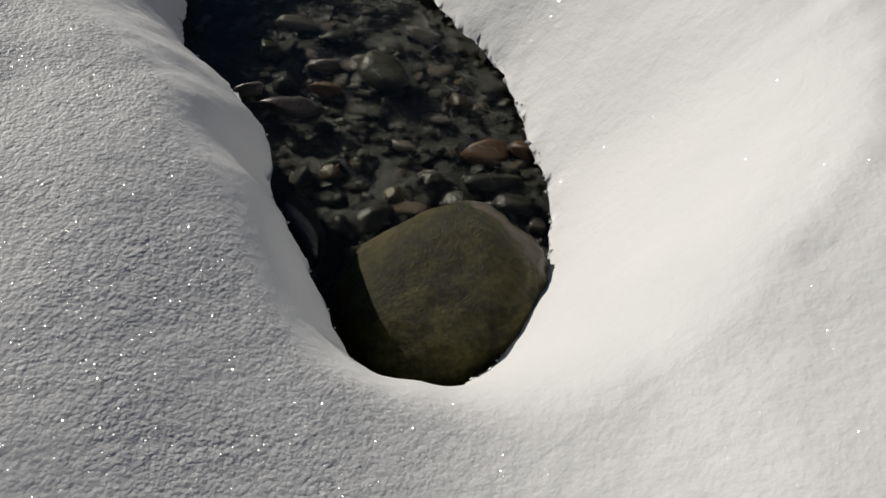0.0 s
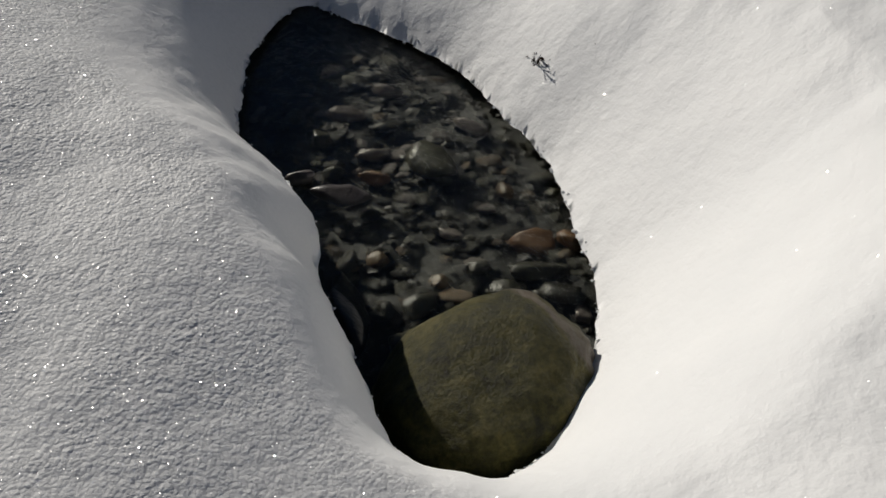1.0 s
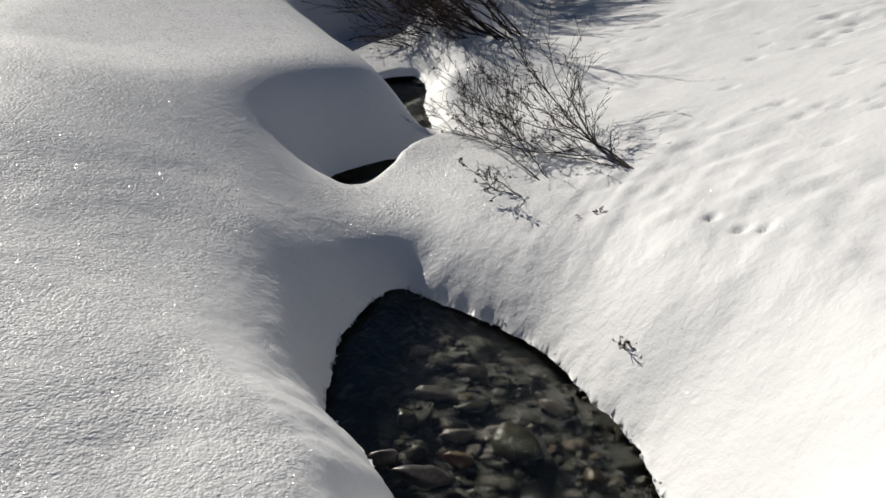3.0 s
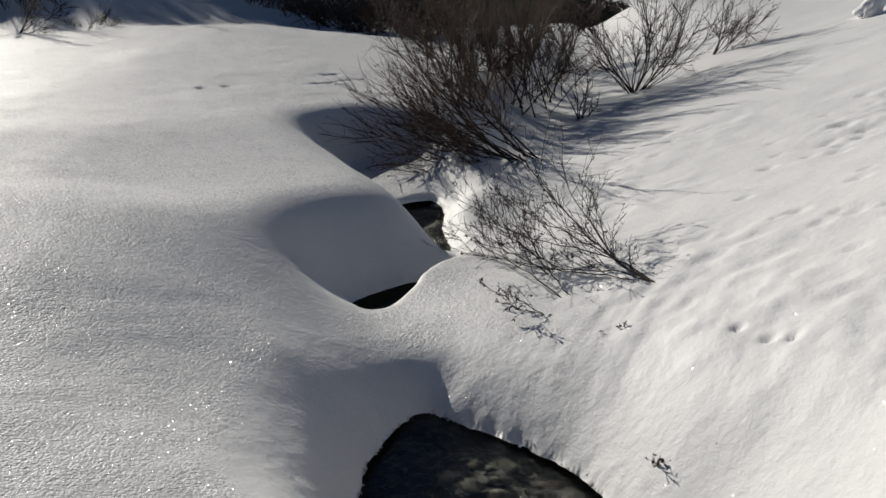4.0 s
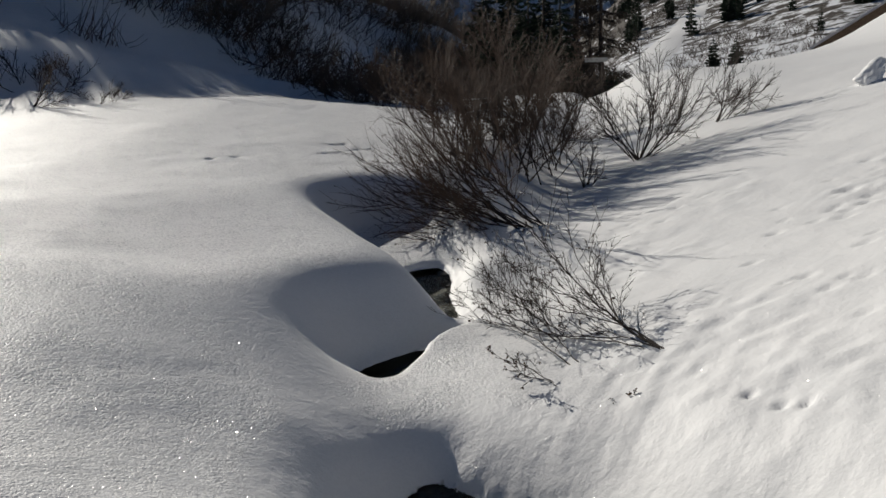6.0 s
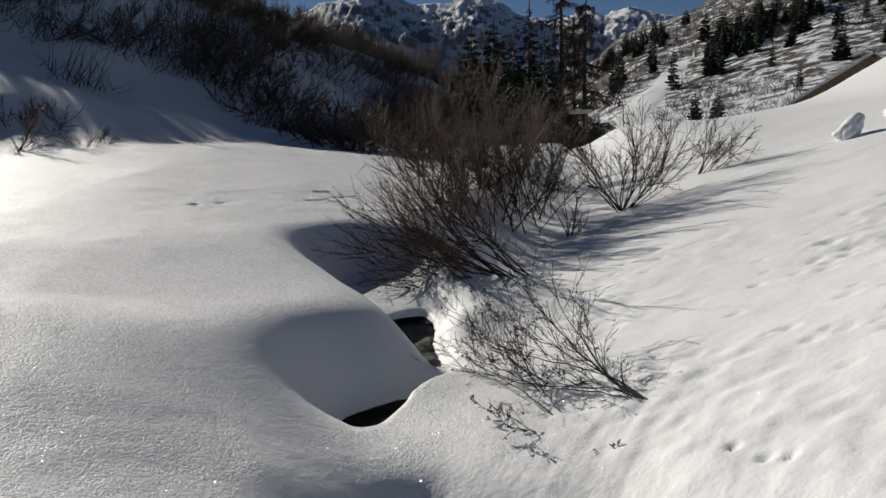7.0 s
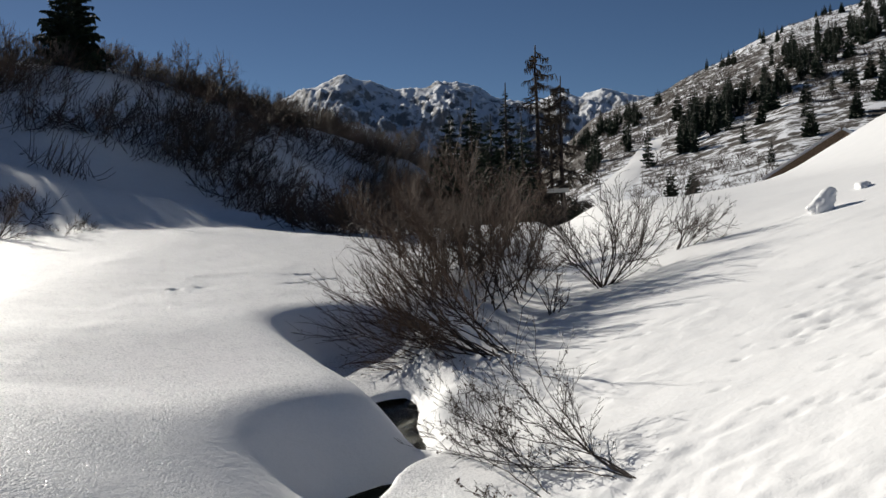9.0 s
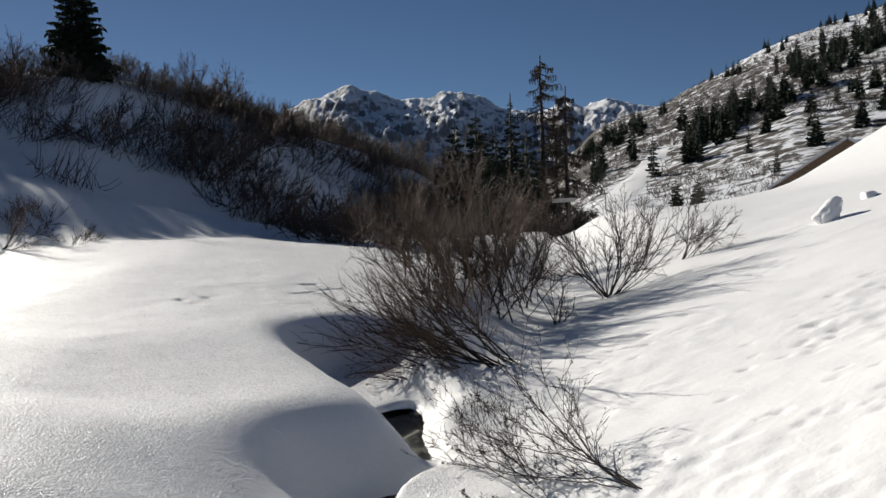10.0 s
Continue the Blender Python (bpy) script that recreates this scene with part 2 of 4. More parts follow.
def closed_curve(pts, per=6):
    """A smooth closed curve through control points (Catmull-Rom)."""
    p = np.array(pts, float)
    out = []
    k = len(p)
    for i in range(k):
        a, b, c, d = p[i - 1], p[i], p[(i + 1) % k], p[(i + 2) % k]
        for s in np.arange(per) / per:
            out.append(0.5 * (2 * b + (c - a) * s + (2 * a - 5 * b + 4 * c - d) * s ** 2 + (3 * b - a - 3 * c + d) * s ** 3))
    return np.array(out)


def signed(curve, x, y):
    """Distance to the curve (positive outside), and the lip's height and the slope's width there, blended between the curve's places."""
    best, total = np.full(x.shape, 1e9), np.zeros(x.shape)
    near_by = [np.zeros(x.shape) for c in range(curve.shape[1] - 2)]
    inside = np.zeros(x.shape, bool)
    k = len(curve)
    for i in range(k):
        a, b = curve[i], curve[(i + 1) % k]
        (ax, ay), (dx, dy) = a[:2], b[:2] - a[:2]
        t = np.clip(((x - ax) * dx + (y - ay) * dy) / (dx * dx + dy * dy), 0, 1)
        d = np.hypot(x - ax - t * dx, y - ay - t * dy)
        best = np.minimum(best, d)
        share = math.hypot(dx, dy) / (d * d + 0.0004) ** 1.6
        total += share
        for c, old in enumerate(near_by):
            old += share * (a[c + 2] + t * (b[c + 2] - a[c + 2]))
        if dy != 0:
            cross = ((ay > y) != (ay + dy > y)) & (x < ax + (y - ay) / dy * dx)
            inside ^= cross
    return np.where(inside, -best, best), near_by[0] / total, near_by[-1] / total


# hollows in the snow over the stream: outline (x, y, lip's height, width of the slope above it),
# how sharply the slope rounds off, open to the water or not
UPPER_BOWL = [(-0.20, 7.20, 0.34, 0.28), (-0.42, 7.65, 0.34, 0.30), (-0.74, 8.40, 0.36, 0.34), (-1.08, 9.15, 0.40, 0.40), (-1.46, 9.90, 0.46, 0.50), (-1.55, 10.5, 0.48, 0.65), (-1.30, 10.95, 0.50, 0.75), (-0.80, 11.0, 0.54, 0.75), (-0.45, 10.5, 0.52, 0.6), (-0.22, 9.7, 0.46, 0.6), (-0.12, 9.0, 0.38, 0.6), (-0.20, 8.4, 0.34, 0.5), (-0.19, 7.9, 0.32, 0.45), (-0.08, 7.4, 0.34, 0.35)]
UPPER_WATER = [(-0.17, 7.25, 0.30, 0.06), (-0.36, 7.65, 0.30, 0.08), (-0.62, 8.20, 0.31, 0.1), (-0.78, 8.80, 0.33, 0.1), (-0.55, 9.15, 0.34, 0.12), (-0.34, 9.12, 0.33, 0.1), (-0.26, 8.60, 0.31, 0.1), (-0.27, 8.15, 0.30, 0.1), (-0.22, 7.75, 0.30, 0.08)]
LOWER_WATER = [(-0.80, 5.95, 0.27, 0.5), (-0.83, 6.25, 0.22, 1.6), (-0.62, 6.60, 0.20, 2.0), (-0.36, 6.82, 0.20, 1.15), (-0.17, 6.97, 0.24, 0.5), (-0.08, 6.84, 0.34, 0.14), (-0.20, 6.58, 0.34, 0.10), (-0.34, 6.36, 0.32, 0.10), (-0.52, 5.92, 0.30, 0.12), (-0.66, 5.78, 0.29, 0.2)]
HOLLOWS = [
    (closed_curve(UPPER_BOWL), 0, (0, 0), 0, 2.2, False),
    (closed_curve(HOLE_MAIN), 0.26, (-0.6, 0.8), 0.6, 2.3, True),
    (closed_curve(LOWER_WATER), 0, (0, 0), 0, 2.1, True),
    (closed_curve(UPPER_WATER), 0, (0, 0), 0, 2.0, True),
]
STREAM = [(-6, -0.1), (1.0, 0.0), (1.5, 0.15), (2.4, 0.45), (3.2, 0.3), (4.0, 0.0), (4.8, -0.35), (6.3, -0.5), (8.5, -0.28), (10.5, -0.3), (14, 0.6), (20, 2.0), (30, 4.0), (60, 8.0)]


def stream_x(y):
    return np.interp(y, [p[0] for p in STREAM], [p[1] for p in STREAM])


def water_z(y):
    return 0.06 * np.maximum(0, y - 4.4) * (y < 12) + (y >= 12) * 0.06 * 7.6


def fbm(x, y, scale, seed=0.0, octaves=3):
    """Cheap smooth wandering heights, about -1 to 1."""
    out, amp, tot = 0.0, 1.0, 0.0
    for k in range(octaves):
        f = 2.0 ** k / scale
        a = 0.7 + 1.3 * k + seed
        u, w = x * math.cos(a) - y * math.sin(a), x * math.sin(a) + y * math.cos(a)
        out = out + amp * np.sin(u * f * 6.283 + 1.7 * np.sin(w * f * 4.1 + seed) + a) * np.cos(w * f * 5.2 + 1.3 * np.sin(u * f * 3.7 - seed))
        tot += amp
        amp *= 0.5
    return out / tot


def lattice(x, y, seed=0):
    """Smooth noise between random heights on a lattice, -1 to 1; it never repeats visibly."""
    ix, iy = np.floor(x).astype(np.int64), np.floor(y).astype(np.int64)
    fx, fy = x - ix, y - iy
    fx, fy = fx * fx * (3 - 2 * fx), fy * fy * (3 - 2 * fy)

    def height(a, b):
        h = (a * 374761393 + b * 668265263 + seed * 974711) & 0xFFFFFFFF
        h = ((h ^ (h >> 13)) * 1274126177) & 0xFFFFFFFF
        return ((h ^ (h >> 16)) & 0xFFFF) / 32767.5 - 1
    return (height(ix, iy) * (1 - fx) + height(ix + 1, iy) * fx) * (1 - fy) + (height(ix, iy + 1) * (1 - fx) + height(ix + 1, iy + 1) * fx) * fy


# a small animal's track across the smooth snow
PRINTS = [(-2.21, 13.22), (-2.07, 13.29), (-2.00, 13.41), (-1.90, 13.67), (-1.79, 13.79), (-1.62, 13.91), (-3.63, 12.17), (-3.37, 12.51), (-2.48, 11.60), (-2.23, 14.19), (-2.09, 14.26)]
# old footprints and fallen lumps on the sunny bank
DENTS = [(1.41, 3.97, 0.04), (1.49, 3.88, 0.03), (1.33, 4.19, 0.03), (2.05, 4.6, 0.05), (2.3, 5.2, 0.06), (2.1, 5.6, 0.05), (2.6, 5.9, 0.06), (2.2, 9.9, 0.09), (2.9, 7.0, 0.07), (3.3, 7.9, 0.08), (2.0, 6.4, 0.05)]
dent_rnd = random.Random(8)
for cx, cy, spread, count in ((2.6, 5.2, 0.35, 18), (3.2, 7.2, 0.5, 16), (2.0, 9.6, 0.4, 10), (4.3, 8.5, 0.6, 12)):
    for k in range(count):
        DENTS.append((cx + dent_rnd.gauss(0, spread), cy + dent_rnd.gauss(0, spread), dent_rnd.uniform(0.025, 0.06)))


RUN = 16.0                              # from the wooded spur's foot to its crest


def base_z(x, y):
    """The snow's surface before the stream's openings are cut."""
    left = 0.65 + 0.053 * np.clip(y - 3, -4, 18) + 0.065 * np.clip(-x - 1, 0, 4.5) + 0.16 * sm(16, 21.5, y) * sm(3.5, 9, -x) + 0.085 * np.clip(-x - 0.9, 0, 3.5) * (1 - sm(5, 11, y))
    left = left - 0.24 * np.exp(-((x + 0.8) / 1.2) ** 2) * sm(2.5, 4.3, y) * (1 - sm(5.3, 7, y))
    right = 0.62 + 0.30 * (np.clip(x, -2, 16) - 1.2) + 0.16 * np.clip(x - 0.8, 0, 2.5) * (1 - sm(3.0, 8, y)) - 0.0055 * (y - 5.2) + 0.75 * np.exp(-(((x - 14.6) / 2.2) ** 2 + ((y - 24) / 6.0) ** 2)) + (0.65 * np.exp(-((x - 4.8) / 1.9) ** 2) - 0.35 * np.exp(-((x - 10.4) / 2.0) ** 2)) * sm(13, 24, y)
    right = np.minimum(right + 0.13 * np.clip(2.4 - y, 0, 2.5) * sm(0.2, 1.0, x), 5.0)
    right = right - 3.2 * sm(27, 36, y)
    s = x - stream_x(y)
    z = left + (np.maximum(right, -1.5) - left) * sm(-0.9, 1.1 + 0.03 * np.clip(y - 5, 0, 40), s)
    # the bank's rounded nose between the lower opening and the bowl further up
    nose = np.hypot(x + 0.05, y - 6.7)
    top = 0.41 + 0.31 * (1 - np.exp(-nose / 0.6)) + 0.066 * nose + 0.06 * np.exp(-((nose - 1.2) / 0.7) ** 2)
    z = z + (top - z) * (1 - sm(0.8, 4.8, nose)) * sm(5.9, 7.0, y) * (1 - sm(0.1, 0.6, s))
    # sagging snow bridge, and the foot of the sunny bank beside it
    z = z - 0.05 * np.exp(-(((x + 0.62) / 0.5) ** 2 + ((y - 5.0) / 0.5) ** 2)) - 0.09 * np.exp(-(((x + 0.74) / 0.5) ** 2 + ((y - 5.6) / 0.5) ** 2))
    z = z + 0.12 * np.exp(-(((x - 0.25) / np.where(x > 0.25, 0.9, 0.4)) ** 2 + ((y - 6.0) / 1.1) ** 2))
    z = z + 0.10 * np.exp(-(((x - 0.5) / 0.5) ** 2 + ((y - 9.0) / 1.3) ** 2))
    # wooded spur on the far side
    u, nn = 0.63 * (x + 3.8) + 0.77 * (y - 35.8), -0.77 * (x + 3.8) + 0.63 * (y - 35.8)
    zb = np.interp(u, [-40, -20, -14, -9, -5, 0, 5, 20, 40], [4.0, 4.0, 4.0, 3.1, 2.3, 0.85, 0.3, -0.3, -0.5])
    zt = np.interp(u, [-40, -14, -8.5, -4, 0, 4, 8, 13.5, 18, 22.6, 28, 40, 60], [5.5, 7.9, 9.4, 10.1, 10.0, 9.4, 8.4, 7.7, 6.6, 4.9, 3.6, 1.5, 0.0])
    hill = zb + (zt - zb) * (0.4 * sm(-1, RUN, nn) + 0.6 * np.clip(nn / RUN, 0, 1)) - 0.08 * np.clip(nn - RUN, 0, 60)
    hill = hill + 0.3 * fbm(x, y, 9.0, 2.0) * sm(0, 4, nn)
    z = z + (hill - z) * sm(-5.5, 0.5, nn) * (1 - sm(60, 75, u))
    # far valley floor
    z = z + 0.03 * np.clip(y - 60, 0, 400)
    # soft wind-shaped unevenness
    z = z + 0.015 * fbm(x, y, 2.3) + 0.03 * fbm(x, y, 7.0, 1.0) * sm(3, 12, y)
    lumps = sm(0.5, 1.6, s) * (1 - sm(20, 40, y))
    patch = sm(-0.15, 0.5, lattice(x / 1.3, y / 1.6, 3) + 0.5 * lattice(x / 0.5, y / 0.6, 4))
    z = z + lumps * (0.007 * lattice(x / 0.8, y / 0.8, 5) + (0.003 + 0.009 * patch) * lattice(x / 0.24, y / 0.24, 6) + (0.0015 + 0.010 * patch) * lattice(x / 0.11, y / 0.11, 7) + 0.004 * sm(9, 14, y) * lattice(x / 0.5, y / 0.6, 8))
    # runnels down the sunny bank over the pool
    across, along = 0.88 * x - 0.48 * y, 0.48 * x + 0.88 * y
    z = z + 0.007 * np.exp(-(((x - 1.0) / 0.55) ** 2 + ((y - 4.6) / 0.8) ** 2)) * (lattice(across / 0.085, along / 0.7, 9) + 0.6 * lattice(across / 0.04, along / 0.4, 10))
    # crumbled snow by the left lip, runnels on the bank over the pool
    z = z + 0.024 * np.exp(-(((x + 0.50 + 0.28 * (y - 2.95)) / 0.2) ** 2 + ((y - 3.0) / 0.55) ** 2)) * (lattice(x / 0.11, y / 0.11, 11) + 0.7 * lattice(x / 0.05, y / 0.05, 12))
    z = z + 0.006 * np.exp(-(((x - 0.35) / 0.45) ** 2 + ((y - 4.55) / 0.45) ** 2)) * fbm(0.75 * x + 0.65 * y, 0.12 * (x - y), 0.16, 1.0, 2)
    for px, py in PRINTS:
        z = z - 0.05 * np.exp(-(((x - px) / 0.06) ** 2 + ((y - py) / 0.055) ** 2))
    for px, py, pr in DENTS:
        z = z - (0.035 if py < 4.3 else 0.024) * np.exp(-((x - px) ** 2 + (y - py) ** 2) / pr ** 2)
    return z


def snow_z(x, y):
    """Height of the snow and the distance to the nearest opening's lip (negative: open)."""
    x, y = np.asarray(x, float), np.asarray(y, float)
    z = base_z(x, y)
    edge = np.full(z.shape, 9.0)
    for curve, w0, way, wr, power, cut in HOLLOWS:
        near = (np.abs(x - curve[:, 0].mean()) < 5) & (np.abs(y - curve[:, 1].mean()) < 5)
        if not near.any():
            continue
        xs, ys = x[near], y[near]
        d, lip, wide = signed(curve, xs, ys)
        d = d - 0.014 * cut
        cx, cy = curve[:, 0].mean(), curve[:, 1].mean()
        h = np.hypot(xs - cx, ys - cy) + 1e-6
        back = np.clip(0.35 + 0.65 * ((xs - cx) * way[0] + (ys - cy) * way[1]) / h, 0, 1) ** 1.4
        right = np.clip((xs - cx) / h * 0.98 - (ys - cy) / h * 0.1, 0, 1)
        w = w0 + 0.44 * back + wr * right if w0 else wide
        right = right if w0 else 0.0
        d = d + (0.0025 * fbm(xs, ys, 0.13, 5.0, 2) + 0.012 * fbm(xs, ys, 0.3, 7.0, 2)) * np.exp(-np.abs(d) / 0.07)
        s = np.clip(d / w, 0, 1)
        g = 1 - (1 - s) ** (power - 0.9 * right)
        low = np.minimum(lip, z[near])
        zz = low + (z[near] - low) * g
        if cut:
            zz = zz - 0.012 * (1 - sm(0.0, 0.04, d))
            edge[near] = np.minimum(edge[near], d)
        z[near] = np.where(d < w, zz, z[near])
    return z, edge


def ground_at(x, y):
    return float(snow_z(np.array([x]), np.array([y]))[0][0])


def spaced(lo, a, b, hi, step, grow):
    """Even steps between a and b, growing ones out to lo and hi."""
    mid = list(np.arange(a, b + 1e-6, step))
    up, s = [], step
    while (up[-1] if up else b) < hi:
        s *= grow
        up.append((up[-1] if up else b) + s)
    dn, s = [], step
    while (dn[-1] if dn else a) > lo:
        s *= grow
        dn.append((dn[-1] if dn else a) - s)
    return np.array(dn[::-1] + mid + up)


def mesh_object(name, verts, faces, mat, smooth=True):
    me = bpy.data.meshes.new(name)
    me.from_pydata(verts, [], faces)
    if smooth:
        me.polygons.foreach_set("use_smooth", [True] * len(me.polygons))
    me.materials.append(mat)
    me.update()
    return new(name, me)


def grid_object(name, xs, ys, z, keep, mat):
    return sheet_object(name, *np.meshgrid(xs, ys), z, keep, mat)


def sheet_object(name, X, Y, z, keep, mat):
    ny, nx = X.shape
    verts = np.stack([X.ravel(), Y.ravel(), z.ravel()], 1)
    i = np.arange(nx * ny).reshape(ny, nx)
    quads = np.stack([i[:-1, :-1], i[:-1, 1:], i[1:, 1:], i[1:, :-1]], -1).reshape(-1, 4)
    if keep is not None:
        k = keep.ravel()
        quads = quads[k[quads].all(1)]
        used = np.unique(quads)
        back = np.full(nx * ny, -1)
        back[used] = np.arange(len(used))
        verts, quads = verts[used], back[quads]
    return mesh_object(name, verts.tolist(), quads.tolist(), mat)


gx = spaced(-3000, -1.5, 1.7, 3000, 0.022, 1.055)
gy = spaced(-300, 0.9, 7.0, 4500, 0.023, 1.033)
# closer lines where the track runs
gx = np.union1d(gx[(gx < -3.8) | (gx > -1.5)], np.arange(-3.8, -1.5, 0.045))
gx = np.union1d(gx, np.arange(-1.5, 1.7, 0.022))
gx = np.union1d(gx[(gx < 1.7) | (gx > 4.4)], np.arange(1.7, 4.4, 0.042))
gy = np.union1d(gy[(gy < 11.3) | (gy > 14.5)], np.arange(11.3, 14.5, 0.045))
gy = np.union1d(gy[(gy < 7.0) | (gy > 9.7)], np.arange(7.0, 9.7, 0.034))
GX, GY = np.meshgrid(gx, gy)
gz, gedge = snow_z(GX, GY)
# snow settles: soften the creases of the bank round the openings, away from their lips
bx, by = np.arange(-3.0, 0.6, 0.03), np.arange(4.9, 12.4, 0.03)
PX, PY = np.meshgrid(bx, by)
raw, rim = snow_z(PX, PY)
soft = 0.24 * sm(0.05, 0.3, rim) * sm(0.0, 0.4, PX + 3.0) * sm(0.0, 0.3, 0.55 - PX) * sm(0.0, 0.4, PY - 4.95) * sm(0.0, 0.5, 12.3 - PY)
settled = raw.copy()
for k in range(70):
    settled[1:-1, 1:-1] += soft[1:-1, 1:-1] * (settled[:-2, 1:-1] + settled[2:, 1:-1] + settled[1:-1, :-2] + settled[1:-1, 2:] - 4 * settled[1:-1, 1:-1])
change = settled - raw
over = (GX > -2.95) & (GX < 0.5) & (GY > 4.95) & (GY < 12.3)
fx, fy = (GX[over] + 3.0) / 0.03, (GY[over] - 4.9) / 0.03
ix, iy = fx.astype(int), fy.astype(int)
fx, fy = fx - ix, fy - iy
gz[over] += (change[iy, ix] * (1 - fx) + change[iy, ix + 1] * fx) * (1 - fy) + (change[iy + 1, ix] * (1 - fx) + change[iy + 1, ix + 1] * fx) * fy
# the sheet ends cleanly on the lip: pull the last row of points onto it
near = (gedge < 0) & (gedge > -0.05)
ex = (snow_z(GX[near] + 0.004, GY[near])[1] - snow_z(GX[near] - 0.004, GY[near])[1]) / 0.008
ey = (snow_z(GX[near], GY[near] + 0.004)[1] - snow_z(GX[near], GY[near] - 0.004)[1]) / 0.008
el = np.maximum(ex * ex + ey * ey, 0.3)
GX[near] -= gedge[near] * ex / el
GY[near] -= gedge[near] * ey / el
gz[near] = snow_z(GX[near], GY[near])[0]
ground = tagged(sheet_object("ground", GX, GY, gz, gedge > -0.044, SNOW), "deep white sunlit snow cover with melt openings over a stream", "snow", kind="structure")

# crumbs of snow crust along the lip of the pool
crumb_rnd = random.Random(5)
cv, cf = [], []
lip_curve = closed_curve(HOLE_MAIN)
for k in range(900):
    i = crumb_rnd.randrange(len(lip_curve))
    p, q = lip_curve[i], lip_curve[(i + 1) % len(lip_curve)]
    t, r = crumb_rnd.random(), 0.003 + 0.008 * crumb_rnd.random() ** 2
    if p[0] < 0.1 and p[1] < 3.4 and crumb_rnd.random() < 0.85:
        continue
    c = p + (q - p) * t
    x, y = c[0] + crumb_rnd.gauss(0, 0.012), c[1] + crumb_rnd.gauss(0, 0.012)
    z, e = snow_z(np.array([x]), np.array([y]))
    if e[0] < -0.008:
        continue
    o = Vector((x, y, float(z[0])))
    i = len(cv)
    for d in ((1, 0, 0), (0, 1, 0), (-1, 0, 0), (0, -1, 0), (0, 0, 1), (0.2, 0.1, -1)):
        cv.append(tuple(o + Vector(d) * (r * crumb_rnd.uniform(0.6, 1.4))))
    for f in ((0, 1, 4), (1, 2, 4), (2, 3, 4), (3, 0, 4), (1, 0, 5), (2, 1, 5), (3, 2, 5), (0, 3, 5)):
        cf.append(tuple(i + j for j in f))
tagged(mesh_object("snow_crumbs", cv, cf, SNOW, False), "icy crumbs of white snow along the pool's rim", "snow crumbs", kind="stuff")

# stream bed and water under the snow
bx = np.arange(-2.2, 2.4, 0.05)
by = np.arange(0.6, 12.5, 0.05)
BX, BY = np.meshgrid(bx, by)
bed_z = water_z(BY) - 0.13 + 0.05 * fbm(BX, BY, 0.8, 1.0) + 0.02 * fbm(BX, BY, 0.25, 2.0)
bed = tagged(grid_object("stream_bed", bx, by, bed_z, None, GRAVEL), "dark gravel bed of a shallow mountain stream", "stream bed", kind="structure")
wx, wy = np.arange(-2.2, 2.4, 0.06), np.arange(0.6, 12.5, 0.06)
WX, WY = np.meshgrid(wx, wy)
water = tagged(grid_object("water", wx, wy, water_z(WY) + 0.004 * fbm(WX, WY, 0.35, 6.0), None, WATER), "clear shallow running stream water", "water", kind="structure")
water.visible_shadow = False


# ================= mesh helpers =================
class Buf:
    def __init__(self):
        self.v, self.f = [], []


def tube(buf, pts, r0, r1, sides=4):
    n = len(pts)
    start = len(buf.v)
    for i, p in enumerate(pts):
        d = (pts[min(i + 1, n - 1)] - pts[max(i - 1, 0)])
        if d.length < 1e-7:
            d = Vector((0, 0, 1))
        d.normalize()
        a = d.orthogonal().normalized()
        b = d.cross(a)
        r = r0 + (r1 - r0) * i / (n - 1)
        for k in range(sides):
            t = 2 * math.pi * k / sides
            buf.v.append(p + a * (r * math.cos(t)) + b * (r * math.sin(t)))
    for i in range(n - 1):
        for k in range(sides):
            k2 = (k + 1) % sides
            buf.f.append((start + i * sides + k, start + i * sides + k2, start + (i + 1) * sides + k2, start + (i + 1) * sides + k))


def part(name, buf, mat, parent, label="", smooth=True):
    ob = mesh_object(name, [tuple(p) for p in buf.v], buf.f, mat, smooth)
    ob.parent = parent
    if label:
        tagged(ob, label)
    return ob


def empty(name, m, label, category, group=""):
    e = new(name)
    e.empty_display_size = 0.1
    e.matrix_basis = m
    return tagged(e, label, category, group)


def rand_dir(rnd, d, spread):
    return (d + Vector((rnd.gauss(0, spread), rnd.gauss(0, spread), rnd.gauss(0, spread)))).normalized()


def grow(bufs, rnd, p, d, length, r, level, rise, spread, kids, segs=5, leaf=0.0, thin=0.0022):
    """One branch and its side branches. bufs: stem, side branches, leaves."""
    pts = [p.copy()]
    q, dd = p.copy(), d.normalized()
    for i in range(segs):
        dd = (dd + Vector((rnd.gauss(0, 0.10), rnd.gauss(0, 0.10), rnd.gauss(0, 0.08) + rise / segs))).normalized()
        q = q + dd * (length / segs)
        pts.append(q.copy())
    tube(bufs[min(level, 1)], pts, r, r * 0.4, 5 if level == 0 else 3)
    if leaf and level >= 1 and rnd.random() < leaf:
        leaf_tuft(bufs[2], rnd, pts[-1])
    if level < len(kids):
        for k in range(kids[level]):
            t = (rnd.uniform(0.2, 1.0) if level else rnd.uniform(0.25, 1.0) ** 0.8) * segs
            i = min(int(t), segs - 1)
            s = pts[i].lerp(pts[i + 1], t - i)
            way = rand_dir(rnd, (pts[i + 1] - pts[i]).normalized(), spread)
            grow(bufs, rnd, s, way, length * rnd.uniform(0.25, 0.5), max(r * 0.5, thin), level + 1, rise * 0.7, spread, kids, 1 if (thin > 0.005 and level) else 3, leaf, thin)


